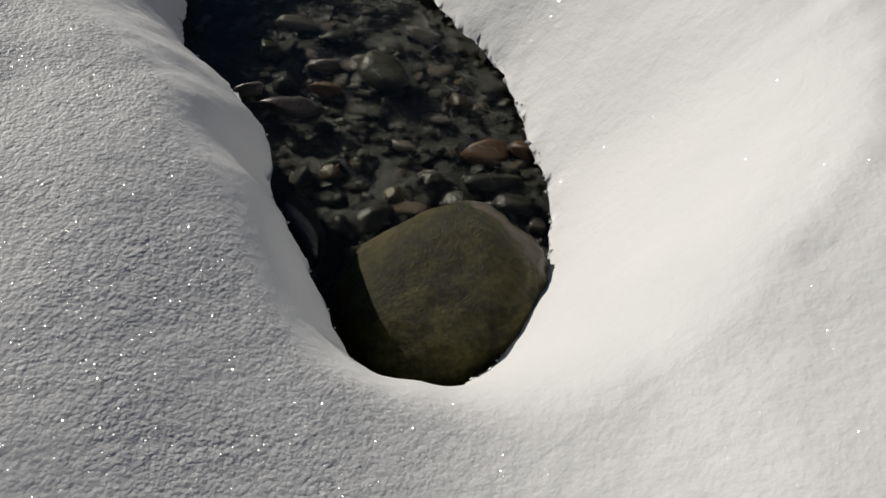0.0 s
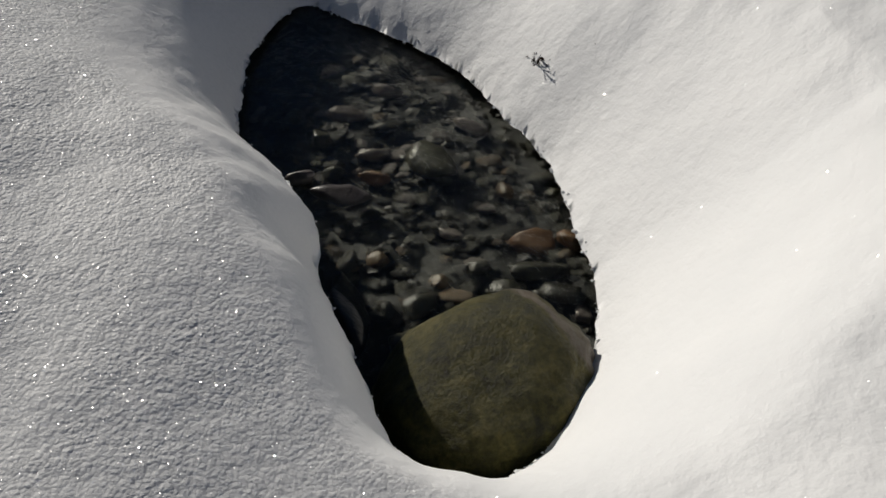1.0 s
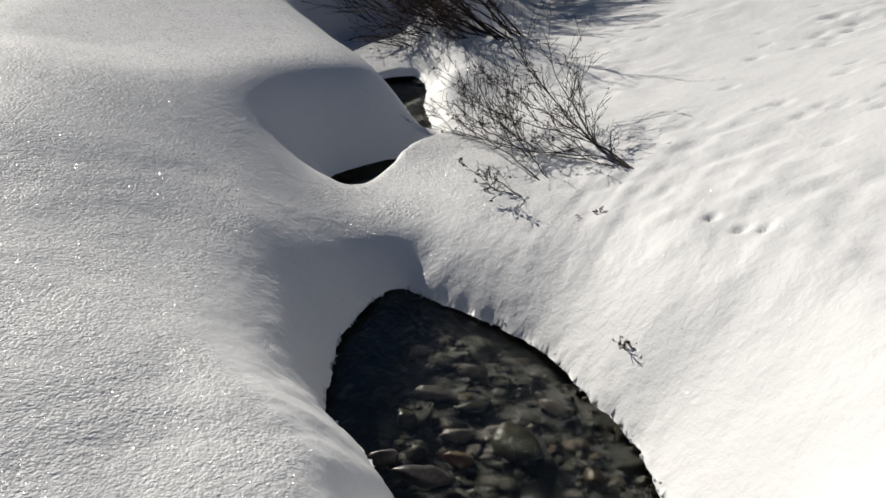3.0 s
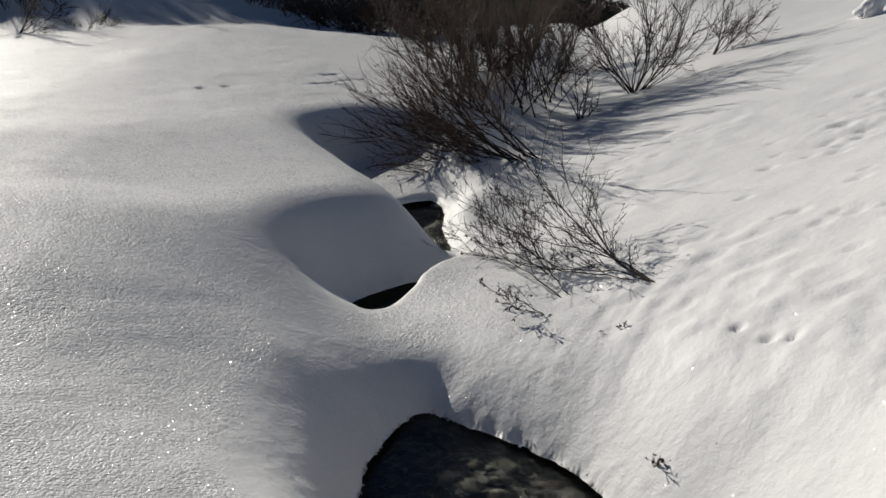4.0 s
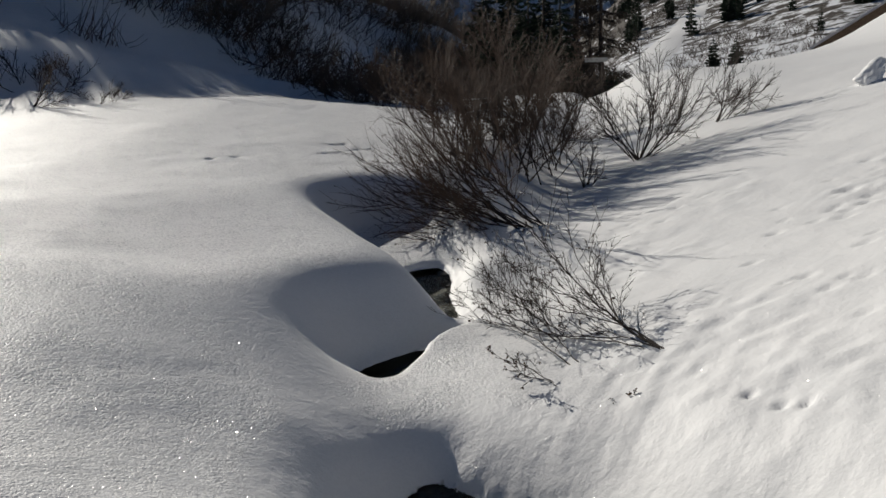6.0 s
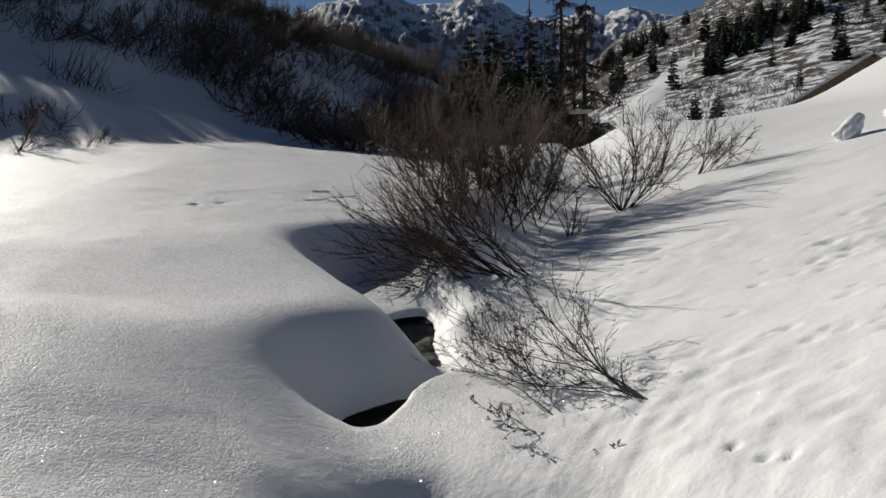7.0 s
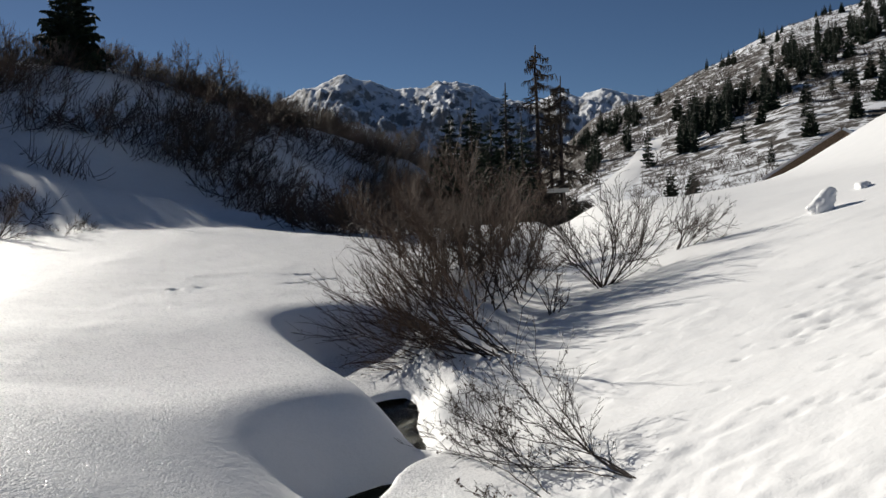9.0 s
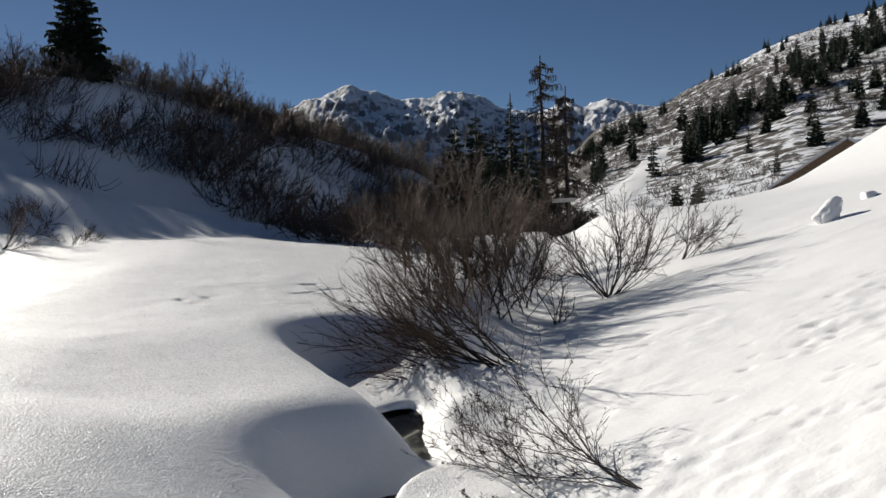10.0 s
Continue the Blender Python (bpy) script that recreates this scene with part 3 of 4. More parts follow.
def leaf_tuft(buf, rnd, p):
    for k in range(3):
        a = Vector((rnd.gauss(0, 1), rnd.gauss(0, 1), rnd.gauss(0, 1))).normalized()
        b = a.orthogonal().normalized()
        n = a.cross(b) * 0.003
        s = rnd.uniform(0.007, 0.015)
        i = len(buf.v)
        buf.v += [p, p + a * s + b * s * 0.5 + n, p + a * s * 1.9, p + a * s - b * s * 0.5 - n]
        buf.f += [(i, i + 1, i + 2, i + 3)]


def shrub(name, at, label, stems, seed, mats, group="", kids=(9, 6), leaf=0.0, r=0.011, spread=0.45, rise=0.3, foot=0.04, thin=0.0022):
    """stems: rows of (way, length). A multi-stemmed leafless shrub; each stem carries its own twigs."""
    rnd = random.Random(seed)
    thing = empty(name, Matrix.Translation(at), label, "shrub", group)
    for way, length in stems:
        bufs = [Buf(), Buf(), Buf()]
        s = Vector((rnd.gauss(0, foot), rnd.gauss(0, foot), -0.06))
        grow(bufs, rnd, s, Vector(way), length, r * rnd.uniform(0.6, 1.1), 0, rise, spread, kids, 7, leaf, thin)
        stem = part("stem", bufs[0], mats[0], thing)
        tagged(part("branchwork", bufs[1], mats[1], stem), kind="stuff")
        if bufs[2].v:
            tagged(part("foliage", bufs[2], LEAF, stem, "few withered brown leaves", smooth=False), kind="stuff")
    return thing


def fan(rnd, k, way, spread_xy, up, length):
    """k stems about a main way, with lengths varied."""
    out = []
    for i in range(k):
        a = math.atan2(way[1], way[0]) + rnd.uniform(-spread_xy, spread_xy)
        e = rnd.uniform(*up)
        out.append(((math.cos(a) * math.cos(e), math.sin(a) * math.cos(e), math.sin(e)), length * rnd.uniform(0.6, 1.1)))
    return out


def on_snow(x, y, dz=0.0):
    return (x, y, ground_at(x, y) + dz)


rnd = random.Random(11)

# ================= shrubs by the stream =================
def bent_shrub(name, at, label, stems, seed, group="", kids=9, r=0.0095, leaf=0.09, twig=0.44):
    """A shrub that snow has pressed down. stems: rows of (places it passes, counted from its foot)."""
    rr = random.Random(seed)
    thing = empty(name, Matrix.Translation(at), label, "shrub", group)
    for k, passes in enumerate(stems):
        p = [Vector((0, 0, -0.06))] + [Vector(q) for q in passes]
        p = [p[0] * 2 - p[1]] + p + [p[-1] * 2 - p[-2]]
        pts = []
        for i in range(1, len(p) - 2):
            a, b, c, d = p[i - 1:i + 3]
            for j in range(6):
                t = j / 6
                q = 0.5 * (2 * b + (c - a) * t + (2 * a - 5 * b + 4 * c - d) * t * t + (3 * b - a - 3 * c + d) * t ** 3)
                pts.append(q + Vector((rr.gauss(0, 0.006), rr.gauss(0, 0.006), rr.gauss(0, 0.005))))
        pts.append(p[-2])
        bufs = [Buf(), Buf(), Buf()]
        thick = r * (1.0 if k == 0 else rr.uniform(0.6, 0.85))
        tube(bufs[0], pts, thick, 0.0022, 6)
        n = len(pts)
        for j in range(kids):
            i = min(n - 2, int(n * (0.3 + 0.7 * (j + rr.random()) / kids)))
            ahead = (pts[i + 1] - pts[i]).normalized()
            way = (ahead + Vector((rr.gauss(0, 0.35), rr.gauss(0, 0.3), 0.16 + abs(rr.gauss(0, 0.3))))).normalized()
            grow(bufs, rr, pts[i], way, twig * rr.uniform(0.5, 1.25), max(thick * 0.42, 0.0021), 1, 0.14, 0.4, (0, 5, 2), 5, leaf, 0.0023)
        stem = part("stem", bufs[0], BARK, thing)
        tagged(part("branchwork", bufs[1], BARK, stem), kind="stuff")
        if bufs[2].v:
            tagged(part("foliage", bufs[2], LEAF, stem, "few withered brown leaves", smooth=False), kind="stuff")
    return thing


FORK = (-0.25, 0.45, 0.03)
bent_shrub("willow_bush", on_snow(1.20, 5.10), "bare dark willow bush bent low over sunlit snow", [
    [FORK, (-0.47, 1.2, 0.14), (-0.67, 1.98, 0.35)], [FORK, (-0.62, 1.2, 0.08), (-0.95, 1.83, 0.16)], [FORK, (-0.75, 1.15, 0.0), (-1.14, 1.80, 0.02)],
    [(-0.22, 0.30, -0.02), (-0.62, 0.75, -0.12), (-0.98, 1.02, -0.10)], [(-0.25, 0.28, -0.04), (-0.75, 0.95, -0.16), (-1.26, 1.70, -0.22)], [FORK, (-0.36, 1.1, 0.16), (-0.48, 1.75, 0.34)]], 3, kids=12)
bent_shrub("willow_shoots", on_snow(0.68, 5.22), "thin bare willow shoots bent low over the snow", [[(-0.28, 0.5, 0.04), (-0.62, 1.35, 0.03)], [(-0.15, 0.5, 0.07), (-0.3, 1.0, 0.1)]], 21, "willow shoots by the stream", 8, 0.006)
bent_shrub("willow_shoots", on_snow(0.54, 5.09), "thin bare willow shoots bent low over the snow", [[(-0.2, 0.18, 0.03), (-0.43, 0.44, 0.03)], [(-0.15, 0.03, 0.02), (-0.28, 0.06, 0.02)]], 22, "willow shoots by the stream", 4, 0.0045, 0.2, 0.2)
bent_shrub("willow_shoots", on_snow(0.63, 5.75), "thin bare willow shoots bent low over the snow", [[(-0.3, 0.35, 0.05), (-0.6, 0.8, 0.04)], [(-0.25, 0.5, 0.08), (-0.45, 0.95, 0.12)]], 23, "willow shoots by the stream", 8, 0.006)
big = fan(rnd, 26, (-1, -0.2), 0.55, (-0.1, 0.34), 1.9) + fan(rnd, 7, (-1, 0.3), 0.6, (0.35, 0.9), 1.4)
shrub("streamside_bush", on_snow(0.72, 10.85), "dense leafless brown bush leaning far over the stream", big, 4, (BARK, TWIG), kids=(10, 7), leaf=0.2, r=0.015, foot=0.16, rise=0.22, spread=0.36)
for x, y, h in ((0.0, 12.6, 1.2), (0.6, 13.2, 1.2), (1.1, 14.4, 1.5), (0.5, 13.6, 1.6), (-0.2, 13.4, 1.4), (1.3, 15.0, 1.75), (0.6, 15.8, 1.8), (-0.4, 15.4, 1.5), (0.9, 17.2, 1.45), (1.7, 17.8, 1.5), (1.5, 19.6, 1.5)):
    shrub("streamside_bush", on_snow(x, y), "dense upright leafless brown bush behind the stream", fan(rnd, 10, (-0.6, 0.1), 2.6, (0.45, 1.35), h), 50 + int(y * 10), (BARK, TWIG), "bushes behind the stream", kids=(14, 8), r=0.013, foot=0.25, spread=0.45, thin=0.0021 if y < 15 else 0.0032)
shrub("young_bush", on_snow(2.58, 13.9), "open leafless bush with fine twigs on the snow bank", fan(rnd, 8, (-0.5, 0.0), 0.8, (0.6, 1.3), 1.25) + fan(rnd, 10, (0.9, 0.0), 0.7, (0.45, 1.1), 1.45), 8, (BARK, BARK), kids=(11, 7), rise=0.2, spread=0.42, r=0.013, thin=0.0035)
shrub("young_bush", on_snow(4.0, 14.8), "small leafless bush with fine twigs on the snow bank", fan(rnd, 9, (1.0, 0.1), 0.7, (0.35, 1.0), 1.15), 9, (BARK, BARK), kids=(10, 6), rise=0.2, spread=0.42, r=0.012, thin=0.0035)
shrub("young_bush", on_snow(1.6, 12.9), "thin leafless bush with crooked twigs on the snow bank", fan(rnd, 7, (0.3, 0.1), 2.0, (0.4, 1.2), 0.75), 10, (BARK, TWIG), kids=(7, 4), rise=0.2)

# ================= stones =================
def rock_mesh(name, seed, size, mat, sub=3, rough=0.16, cuts=9, sharp=0.88):
    bm = bmesh.new()
    bmesh.ops.create_icosphere(bm, subdivisions=sub, radius=1.0)
    o = Vector((seed * 7.3, seed * 3.1, seed * 5.7))
    rr = random.Random(int(seed * 1000))
    planes = []
    for k in range(cuts):
        nv = Vector((rr.gauss(0, 1), rr.gauss(0, 1), rr.gauss(0, 1) + 0.2)).normalized()
        planes.append((nv, rr.uniform(0.55, 0.9)))
    for v in bm.verts:
        p = v.co.copy()
        d = 1 + rough * 1.4 * noise.noise(p * 0.9 + o) + rough * 0.7 * noise.noise(p * 2.1 + o) + rough * 0.3 * noise.noise(p * 5 + o)
        p = p * d
        for nv, h in planes:
            over = p.dot(nv) - h
            if over > 0:
                p = p - nv * (over * sharp)
        p = p * (1 + rough * 0.15 * noise.noise(p * 7 + o))
        v.co = Vector((p.x * size[0], p.y * size[1], p.z * size[2]))
    for f in bm.faces:
        f.smooth = True
    me = bpy.data.meshes.new(name)
    bm.to_mesh(me)
    bm.free()
    me.materials.append(mat)
    return me


boulder = tagged(new("boulder", rock_mesh("boulder", 2, (0.40, 0.35, 0.19), BOULDER, 5, 0.13, 4, 0.3)), "large olive-brown boulder wet at its foot in the stream", "boulder")
boulder.matrix_basis = pose(0.44, 1.93, 0.03, -6, -8, 38)

ROCKS = [
    # x, y, half width, half depth, half height, turn, kind
    (-0.07, 3.02, 0.16, 0.07, 0.055, -14, "P"), (-0.24, 3.12, 0.065, 0.04, 0.05, 0, "P"), (0.74, 2.77, 0.11, 0.075, 0.06, -8, "R"),
    (0.88, 2.76, 0.05, 0.06, 0.05, 20, "R"), (0.08, 2.66, 0.05, 0.045, 0.035, -20, "B"), (0.32, 2.53, 0.05, 0.045, 0.03, 10, "B"),
    (0.11, 2.36, 0.042, 0.05, 0.03, 15, "G"), (0.23, 2.39, 0.065, 0.085, 0.045, -35, "G"), (0.71, 2.59, 0.145, 0.06, 0.045, -4, "G"),
    (0.48, 2.60, 0.058, 0.05, 0.035, 10, "G"), (0.57, 2.49, 0.10, 0.06, 0.04, -10, "G"), (0.38, 2.82, 0.055, 0.03, 0.025, -25, "P"),
    (0.31, 2.29, 0.06, 0.035, 0.03, 8, "B"), (-0.16, 3.48, 0.06, 0.06, 0.06, 20, "G"), (0.08, 3.21, 0.08, 0.045, 0.05, -10, "R"),
    (0.08, 3.39, 0.10, 0.05, 0.055, 12, "P"), (0.34, 3.29, 0.10, 0.17, 0.06, 15, "G"), (0.78, 2.45, 0.10, 0.06, 0.05, 5, "G"),
    (0.86, 2.35, 0.044, 0.045, 0.04, 0, "P"), (-0.04, 2.36, 0.085, 0.24, 0.07, 12, "G"), (0.18, 2.19, 0.07, 0.09, 0.05, 30, "G"),
    (0.65, 3.10, 0.038, 0.06, 0.04, 5, "B"), (-0.04, 3.73, 0.11, 0.05, 0.05, -6, "P"), (0.15, 3.63, 0.10, 0.06, 0.04, 10, "G"),
    (-0.11, 3.23, 0.06, 0.05, 0.05, 25, "G"), (0.55, 3.62, 0.09, 0.05, 0.06, -20, "P"), (0.15, 3.95, 0.09, 0.05, 0.06, -12, "P"),
    (0.25, 1.72, 0.08, 0.07, 0.07, 20, "G"), (0.6, 1.75, 0.06, 0.05, 0.06, -30, "G"), (-0.1, 8.7, 0.14, 0.1, 0.07, 10, "G"), (-0.25, 9.1, 0.18, 0.1, 0.09, -15, "G"),
]
KIND = {
    "P": ("stone", STONE_PALE, "pale pinkish-grey stream stone, partly above the water"),
    "R": ("stone", STONE_RUST, "rust-orange stone lying in the stream bed"),
    "B": ("stone", STONE_BROWN, "light brown stone lying in the stream bed"),
    "G": ("stone", STONE, "dark grey-green stone lying in the stream bed"),
}


def bed_at(x, y):
    return float(water_z(np.array(y)) - 0.13 + 0.05 * fbm(np.array(x), np.array(y), 0.8, 1.0) + 0.02 * fbm(np.array(x), np.array(y), 0.25, 2.0))


for k, (x, y, a, b, c, turn, kind) in enumerate(ROCKS):
    nm, mt, lb = KIND[kind]
    ob = tagged(new(nm, rock_mesh(nm, 3 + k * 1.37, (a, b, c), mt, 3, 0.2)), lb, "stone", "stones in the stream")
    ob.matrix_basis = pose(x, y, bed_at(x, y) + c * 0.75 + (0.095 if k < 2 else 0.0), rnd.uniform(-10, 10), rnd.uniform(-10, 10), turn)
base_rocks = [rock_mesh("stone", 60 + k * 2.1, (1, 1, 1), mt, 2, 0.25) for k, mt in enumerate((STONE, STONE, STONE, STONE_PALE, STONE_BROWN, STONE))]
for k in range(265):
    x, y = rnd.uniform(-0.5, 0.9), rnd.uniform(1.7, 4.4)
    r = 0.018 + 0.036 * rnd.random() ** 1.6
    ob = tagged(new("stone", base_rocks[k % 6]), KIND["GGGPBG"[k % 6]][2], "stone", "stones in the stream")
    ob.matrix_basis = pose(x, y, bed_at(x, y) + r * 0.3, rnd.uniform(-20, 20), rnd.uniform(-20, 20), rnd.uniform(0, 360)) @ Matrix.Diagonal((r * rnd.uniform(0.9, 1.7), r, r * rnd.uniform(0.5, 0.8), 1))
# gravel between the stones
gb = Buf()
bm = bmesh.new()
bmesh.ops.create_icosphere(bm, subdivisions=1, radius=1.0)
pebble_v, pebble_f = [v.co.copy() for v in bm.verts], [tuple(v.index for v in f.verts) for f in bm.faces]
bm.free()
for k in range(2600):
    x, y = rnd.uniform(-0.75, 1.0), rnd.uniform(1.4, 4.8)
    if k > 2200:
        x, y = rnd.uniform(-0.9, 0.2), rnd.uniform(5.6, 9.8)
    r = 0.009 + 0.022 * rnd.random() ** 1.8
    m = pose(x, y, bed_at(x, y) + r * 0.3, rnd.uniform(-30, 30), rnd.uniform(-30, 30), rnd.uniform(0, 360)) @ Matrix.Diagonal((r * rnd.uniform(0.9, 1.6), r, r * rnd.uniform(0.45, 0.8), 1))
    i = len(gb.v)
    gb.v += [m @ (p * rnd.uniform(0.75, 1.15)) for p in pebble_v]
    gb.f += [tuple(i + j for j in f) for f in pebble_f]
tagged(mesh_object("gravel", [tuple(p) for p in gb.v], gb.f, PEBBLE, False), "small dark mixed gravel on the stream bed", "gravel", kind="stuff")

# ================= mountains =================
def polar_sheet(name, az, dist, zfun, mat, label):
    A, D = np.meshgrid(np.radians(az), dist)
    X, Y = D * np.sin(A), D * np.cos(A)
    return tagged(sheet_object(name, X, Y, zfun(np.degrees(A), D, X, Y), None, mat), label, "mountain", kind="structure")


def far_ridge(az, d, x, y):
    top = np.interp(az, [-30, -14, -8.8, -7.2, -5.6, -4.2, -2.4, -0.6, 1.6, 3.0, 4.6, 6.2, 7.8, 9.2, 10.8, 13.5, 17, 30], [5.5, 5.8, 7.2, 8.0, 8.6, 8.1, 7.5, 7.6, 7.9, 7.3, 6.4, 6.2, 7.0, 6.5, 6.8, 6.4, 6.2, 7])
    h = np.tan(np.radians(top)) * 1600
    t = np.clip((d - 1000) / 600, 0, 1)
    z = -30 + (h + 32) * t ** 1.25
    flat = np.stack([(x.ravel() + 0.3 * y.ravel()) / 200, y.ravel() / 400], 1)
    rough = np.array([noise.ridged_multi_fractal((p[0], p[1], 0.3), 0.55, 2.15, 8, 1.0, 1.9) for p in flat]).reshape(x.shape)
    z = z + (rough - 1.2) * 32 * np.sin(np.clip(t, 0.0, 1) * math.pi * 0.93) ** 0.8
    return np.where(d > 1600, z - (d - 1600) * 0.7, z)


polar_sheet("mountain_far", np.arange(-30, 30, 0.1), np.concatenate([np.arange(1000, 1640, 6.5), [1700, 1800]]), far_ridge, MOUNTAIN, "jagged snow-covered mountain ridge with dark rock")


def slope_top(az):
    return np.interp(az, [0, 5, 7, 8.5, 10, 12, 14, 17.4, 21.7, 26.7, 32, 45, 75], [-1.0, 0.6, 2.2, 3.8, 5.2, 6.0, 6.5, 8.1, 10.0, 11.1, 12.0, 13, 13])


def valley_side(az, d, x, y):
    top = np.tan(np.radians(slope_top(az))) * 470 + 2.3
    t = np.clip((d - 70) / 400, 0, 1.3)
    if x is None:
        return -2.6 + (top + 2.6) * t
    z = -2.6 + (top + 2.6) * t + 1.4 * fbm(x, y, 60.0, 2.0) * sm(0.05, 0.4, t) + 0.45 * fbm(x, y, 18.0, 5.0) * sm(0.05, 0.4, t)
    return np.where(d > 470, z - (d - 470) * 0.5, z)


polar_sheet("mountain_slope", np.arange(0, 75, 0.2), np.concatenate([np.arange(70, 200, 1.5), np.arange(200, 480, 3.0), [520, 600]]), valley_side, SCRUB_SLOPE, "steep mountainside with patchy snow, scrub and firs")


def slope_point(az, el):
    """Where a sight line meets the mountainside."""
    for d in np.arange(75, 468, 1.0):
        z = float(valley_side(np.array(az), np.array(d), np.array(d * math.sin(radians(az))), np.array(d * math.cos(radians(az)))))
        if z - 2.3 >= d * math.tan(radians(el)):
            break
    return (d * math.sin(radians(az)), d * math.cos(radians(az)), z)


def on_run(az, el):
    t = (el - 0.0) / 3.9
    return -0.1 < t < 1 and abs(az - (10.4 + 3.9 * t)) < 1.75 - 1.2 * t


# smooth ski run coming down to the mountainside's foot
rv, rf = [], []
ACROSS = np.linspace(-1, 1, 15)
for k in range(90):
    t = -0.25 + 1.25 * k / 89
    az, el, half = 10.4 + 3.9 * t, 3.9 * t, 1.95 - 1.3 * t
    rise = (math.tan(radians(float(slope_top(az)))) * 470 + 4.9) / 400
    d = (4.9 + 70 * rise) / (rise - math.tan(radians(el)))
    for s in ACROSS:
        a = az + s * half * (1 + 0.5 * noise.noise(Vector((t * 6, s, 1))))
        x, y = d * math.sin(radians(a)), d * math.cos(radians(a))
        z = float(valley_side(np.array(a), np.array(d), np.array(x), np.array(y)))
        rv.append((x, y, z + 0.15 - 0.3 * abs(s) ** 3))
    if k:
        for j in range(14):
            i = (k - 1) * 15 + j
            rf.append((i, i + 1, i + 16, i + 15))
tagged(mesh_object("ski_run", rv, rf, SNOW), "smooth white ski run coming down the mountainside", "ski run", kind="structure")


# ================= conifers =================
def fir_meshes(seed, h, width, whorls, per, droop, sparse=0.0, sprays=6):
    rnd = random.Random(seed)
    trunk, crown = Buf(), Buf()
    pts = [Vector((rnd.gauss(0, 0.01) * h * 0.3, rnd.gauss(0, 0.01) * h * 0.3, h * t / 8)) for t in range(9)]
    pts[0] = Vector((0, 0, -0.3))
    tube(trunk, pts, h * 0.02, h * 0.003, 6)
    for w in range(whorls):
        t = 0.08 + 0.9 * w / whorls
        reach = width * (1 - t) ** (0.6 if sparse else 0.85) + 0.03 * width
        for k in range(per):
            if rnd.random() < sparse:
                continue
            a = 2 * math.pi * (k + rnd.random()) / per
            ln = reach * rnd.uniform(0.35 if sparse else 0.6, 1.12)
            d = Vector((math.cos(a), math.sin(a), 0))
            p0 = Vector((0, 0, h * (t + rnd.gauss(0, 0.01))))
            p1 = p0 + d * ln * 0.55 + Vector((0, 0, -droop * ln * 0.3))
            p2 = p0 + d * ln + Vector((0, 0, -droop * ln * 0.35 + 0.08 * ln))
            if sparse:
                tube(trunk, [p0, p1, p2], 0.04, 0.016, 3)
            side = Vector((-d.y, d.x, 0))
            # side sprays hanging from the limb
            for q in range(sprays):
                u = 0.15 + 0.85 * (q + rnd.random()) / sprays
                c = p0.lerp(p1, u * 2) if u < 0.5 else p1.lerp(p2, u * 2 - 1)
                for sg in (-1, 1):
                    e = c + (d * 0.5 + side * sg).normalized() * ln * rnd.uniform(0.25, 0.45) * (1.15 - u * 0.6) + Vector((0, 0, -ln * rnd.uniform(0.05, 0.22)))
                    m = c.lerp(e, 0.5)
                    wd = ln * (0.022 if sparse else 0.05 if sprays > 8 else 0.075 if sprays > 7 else 0.13 if sprays > 4 else 0.3)
                    i = len(crown.v)
                    crown.v += [c, m + d * wd + Vector((0, 0, wd * 0.3)), e, m - d * wd - Vector((0, 0, wd * 0.5)), m + Vector((0, 0, wd * 0.8))]
                    crown.f += [(i, i + 1, i + 4), (i + 1, i + 2, i + 4), (i + 2, i + 3, i + 4), (i + 3, i, i + 4), (i, i + 3, i + 2, i + 1)]
                    if sparse:
                        for z_ in range(2):
                            f = c.lerp(e, rnd.random())
                            tube(crown, [f, f + Vector((rnd.gauss(0, 0.06), rnd.gauss(0, 0.06), -rnd.uniform(0.1, 0.3)))], 0.016, 0.01, 3)
    return trunk, crown


def conifer(name, at, label, seed, h, width, whorls=22, per=8, droop=0.8, sparse=0.0, group="", mat=None, sprays=6):
    tr, cr = fir_meshes(seed, h, width, whorls, per, droop, sparse, sprays)
    thing = empty(name, Matrix.Translation(at), label, "tree", group)
    part("trunk", tr, BARK, thing)
    part("crown", cr, mat or NEEDLE, thing, smooth=False)
    return thing


def far_place(az, dist):
    x, y = dist * math.sin(radians(az)), dist * math.cos(radians(az))
    return (x, y, ground_at(x, y) - 0.1)


# group of trees at the valley's neck
conifer("larch_tree", far_place(6.6, 46), "tall sparse leafless larch with thin drooping limbs", 1, 10.4, 2.8, 22, 6, 0.5, 0.36, sprays=6, mat=NEEDLE_BROWN)
conifer("larch_tree", far_place(8.1, 44), "tall sparse leafless larch with thin drooping limbs", 2, 8.2, 2.4, 19, 6, 0.5, 0.36, sprays=6, mat=NEEDLE_BROWN)
conifer("larch_tree", far_place(7.4, 48), "sparse leafless larch behind a taller one", 3, 8.2, 2.2, 17, 6, 0.5, 0.4, sprays=6, mat=NEEDLE_BROWN)
conifer("spruce_tree", far_place(4.6, 47), "slim dark green spruce among bare larches", 4, 8.4, 1.4, 24, 9, sprays=6)
conifer("spruce_tree", far_place(2.4, 45), "broad dark green spruce among bare shrubs", 5, 7.2, 2.1, 20, 11, sprays=6)
conifer("spruce_tree", far_place(1.0, 46), "broad dark green spruce among bare shrubs", 6, 6.2, 2.0, 18, 11, sprays=6)
conifer("spruce_tree", far_place(5.6, 44), "dark green spruce among bare larches", 7, 6.6, 1.6, 18, 10, sprays=8)
conifer("spruce_tree", far_place(3.6, 43), "dark green spruce among bare shrubs", 8, 6.6, 1.7, 18, 10, sprays=6)
conifer("spruce_tree", far_place(9.2, 36), "small young dark green fir on the snow", 9, 2.6, 0.75, 14, 8)
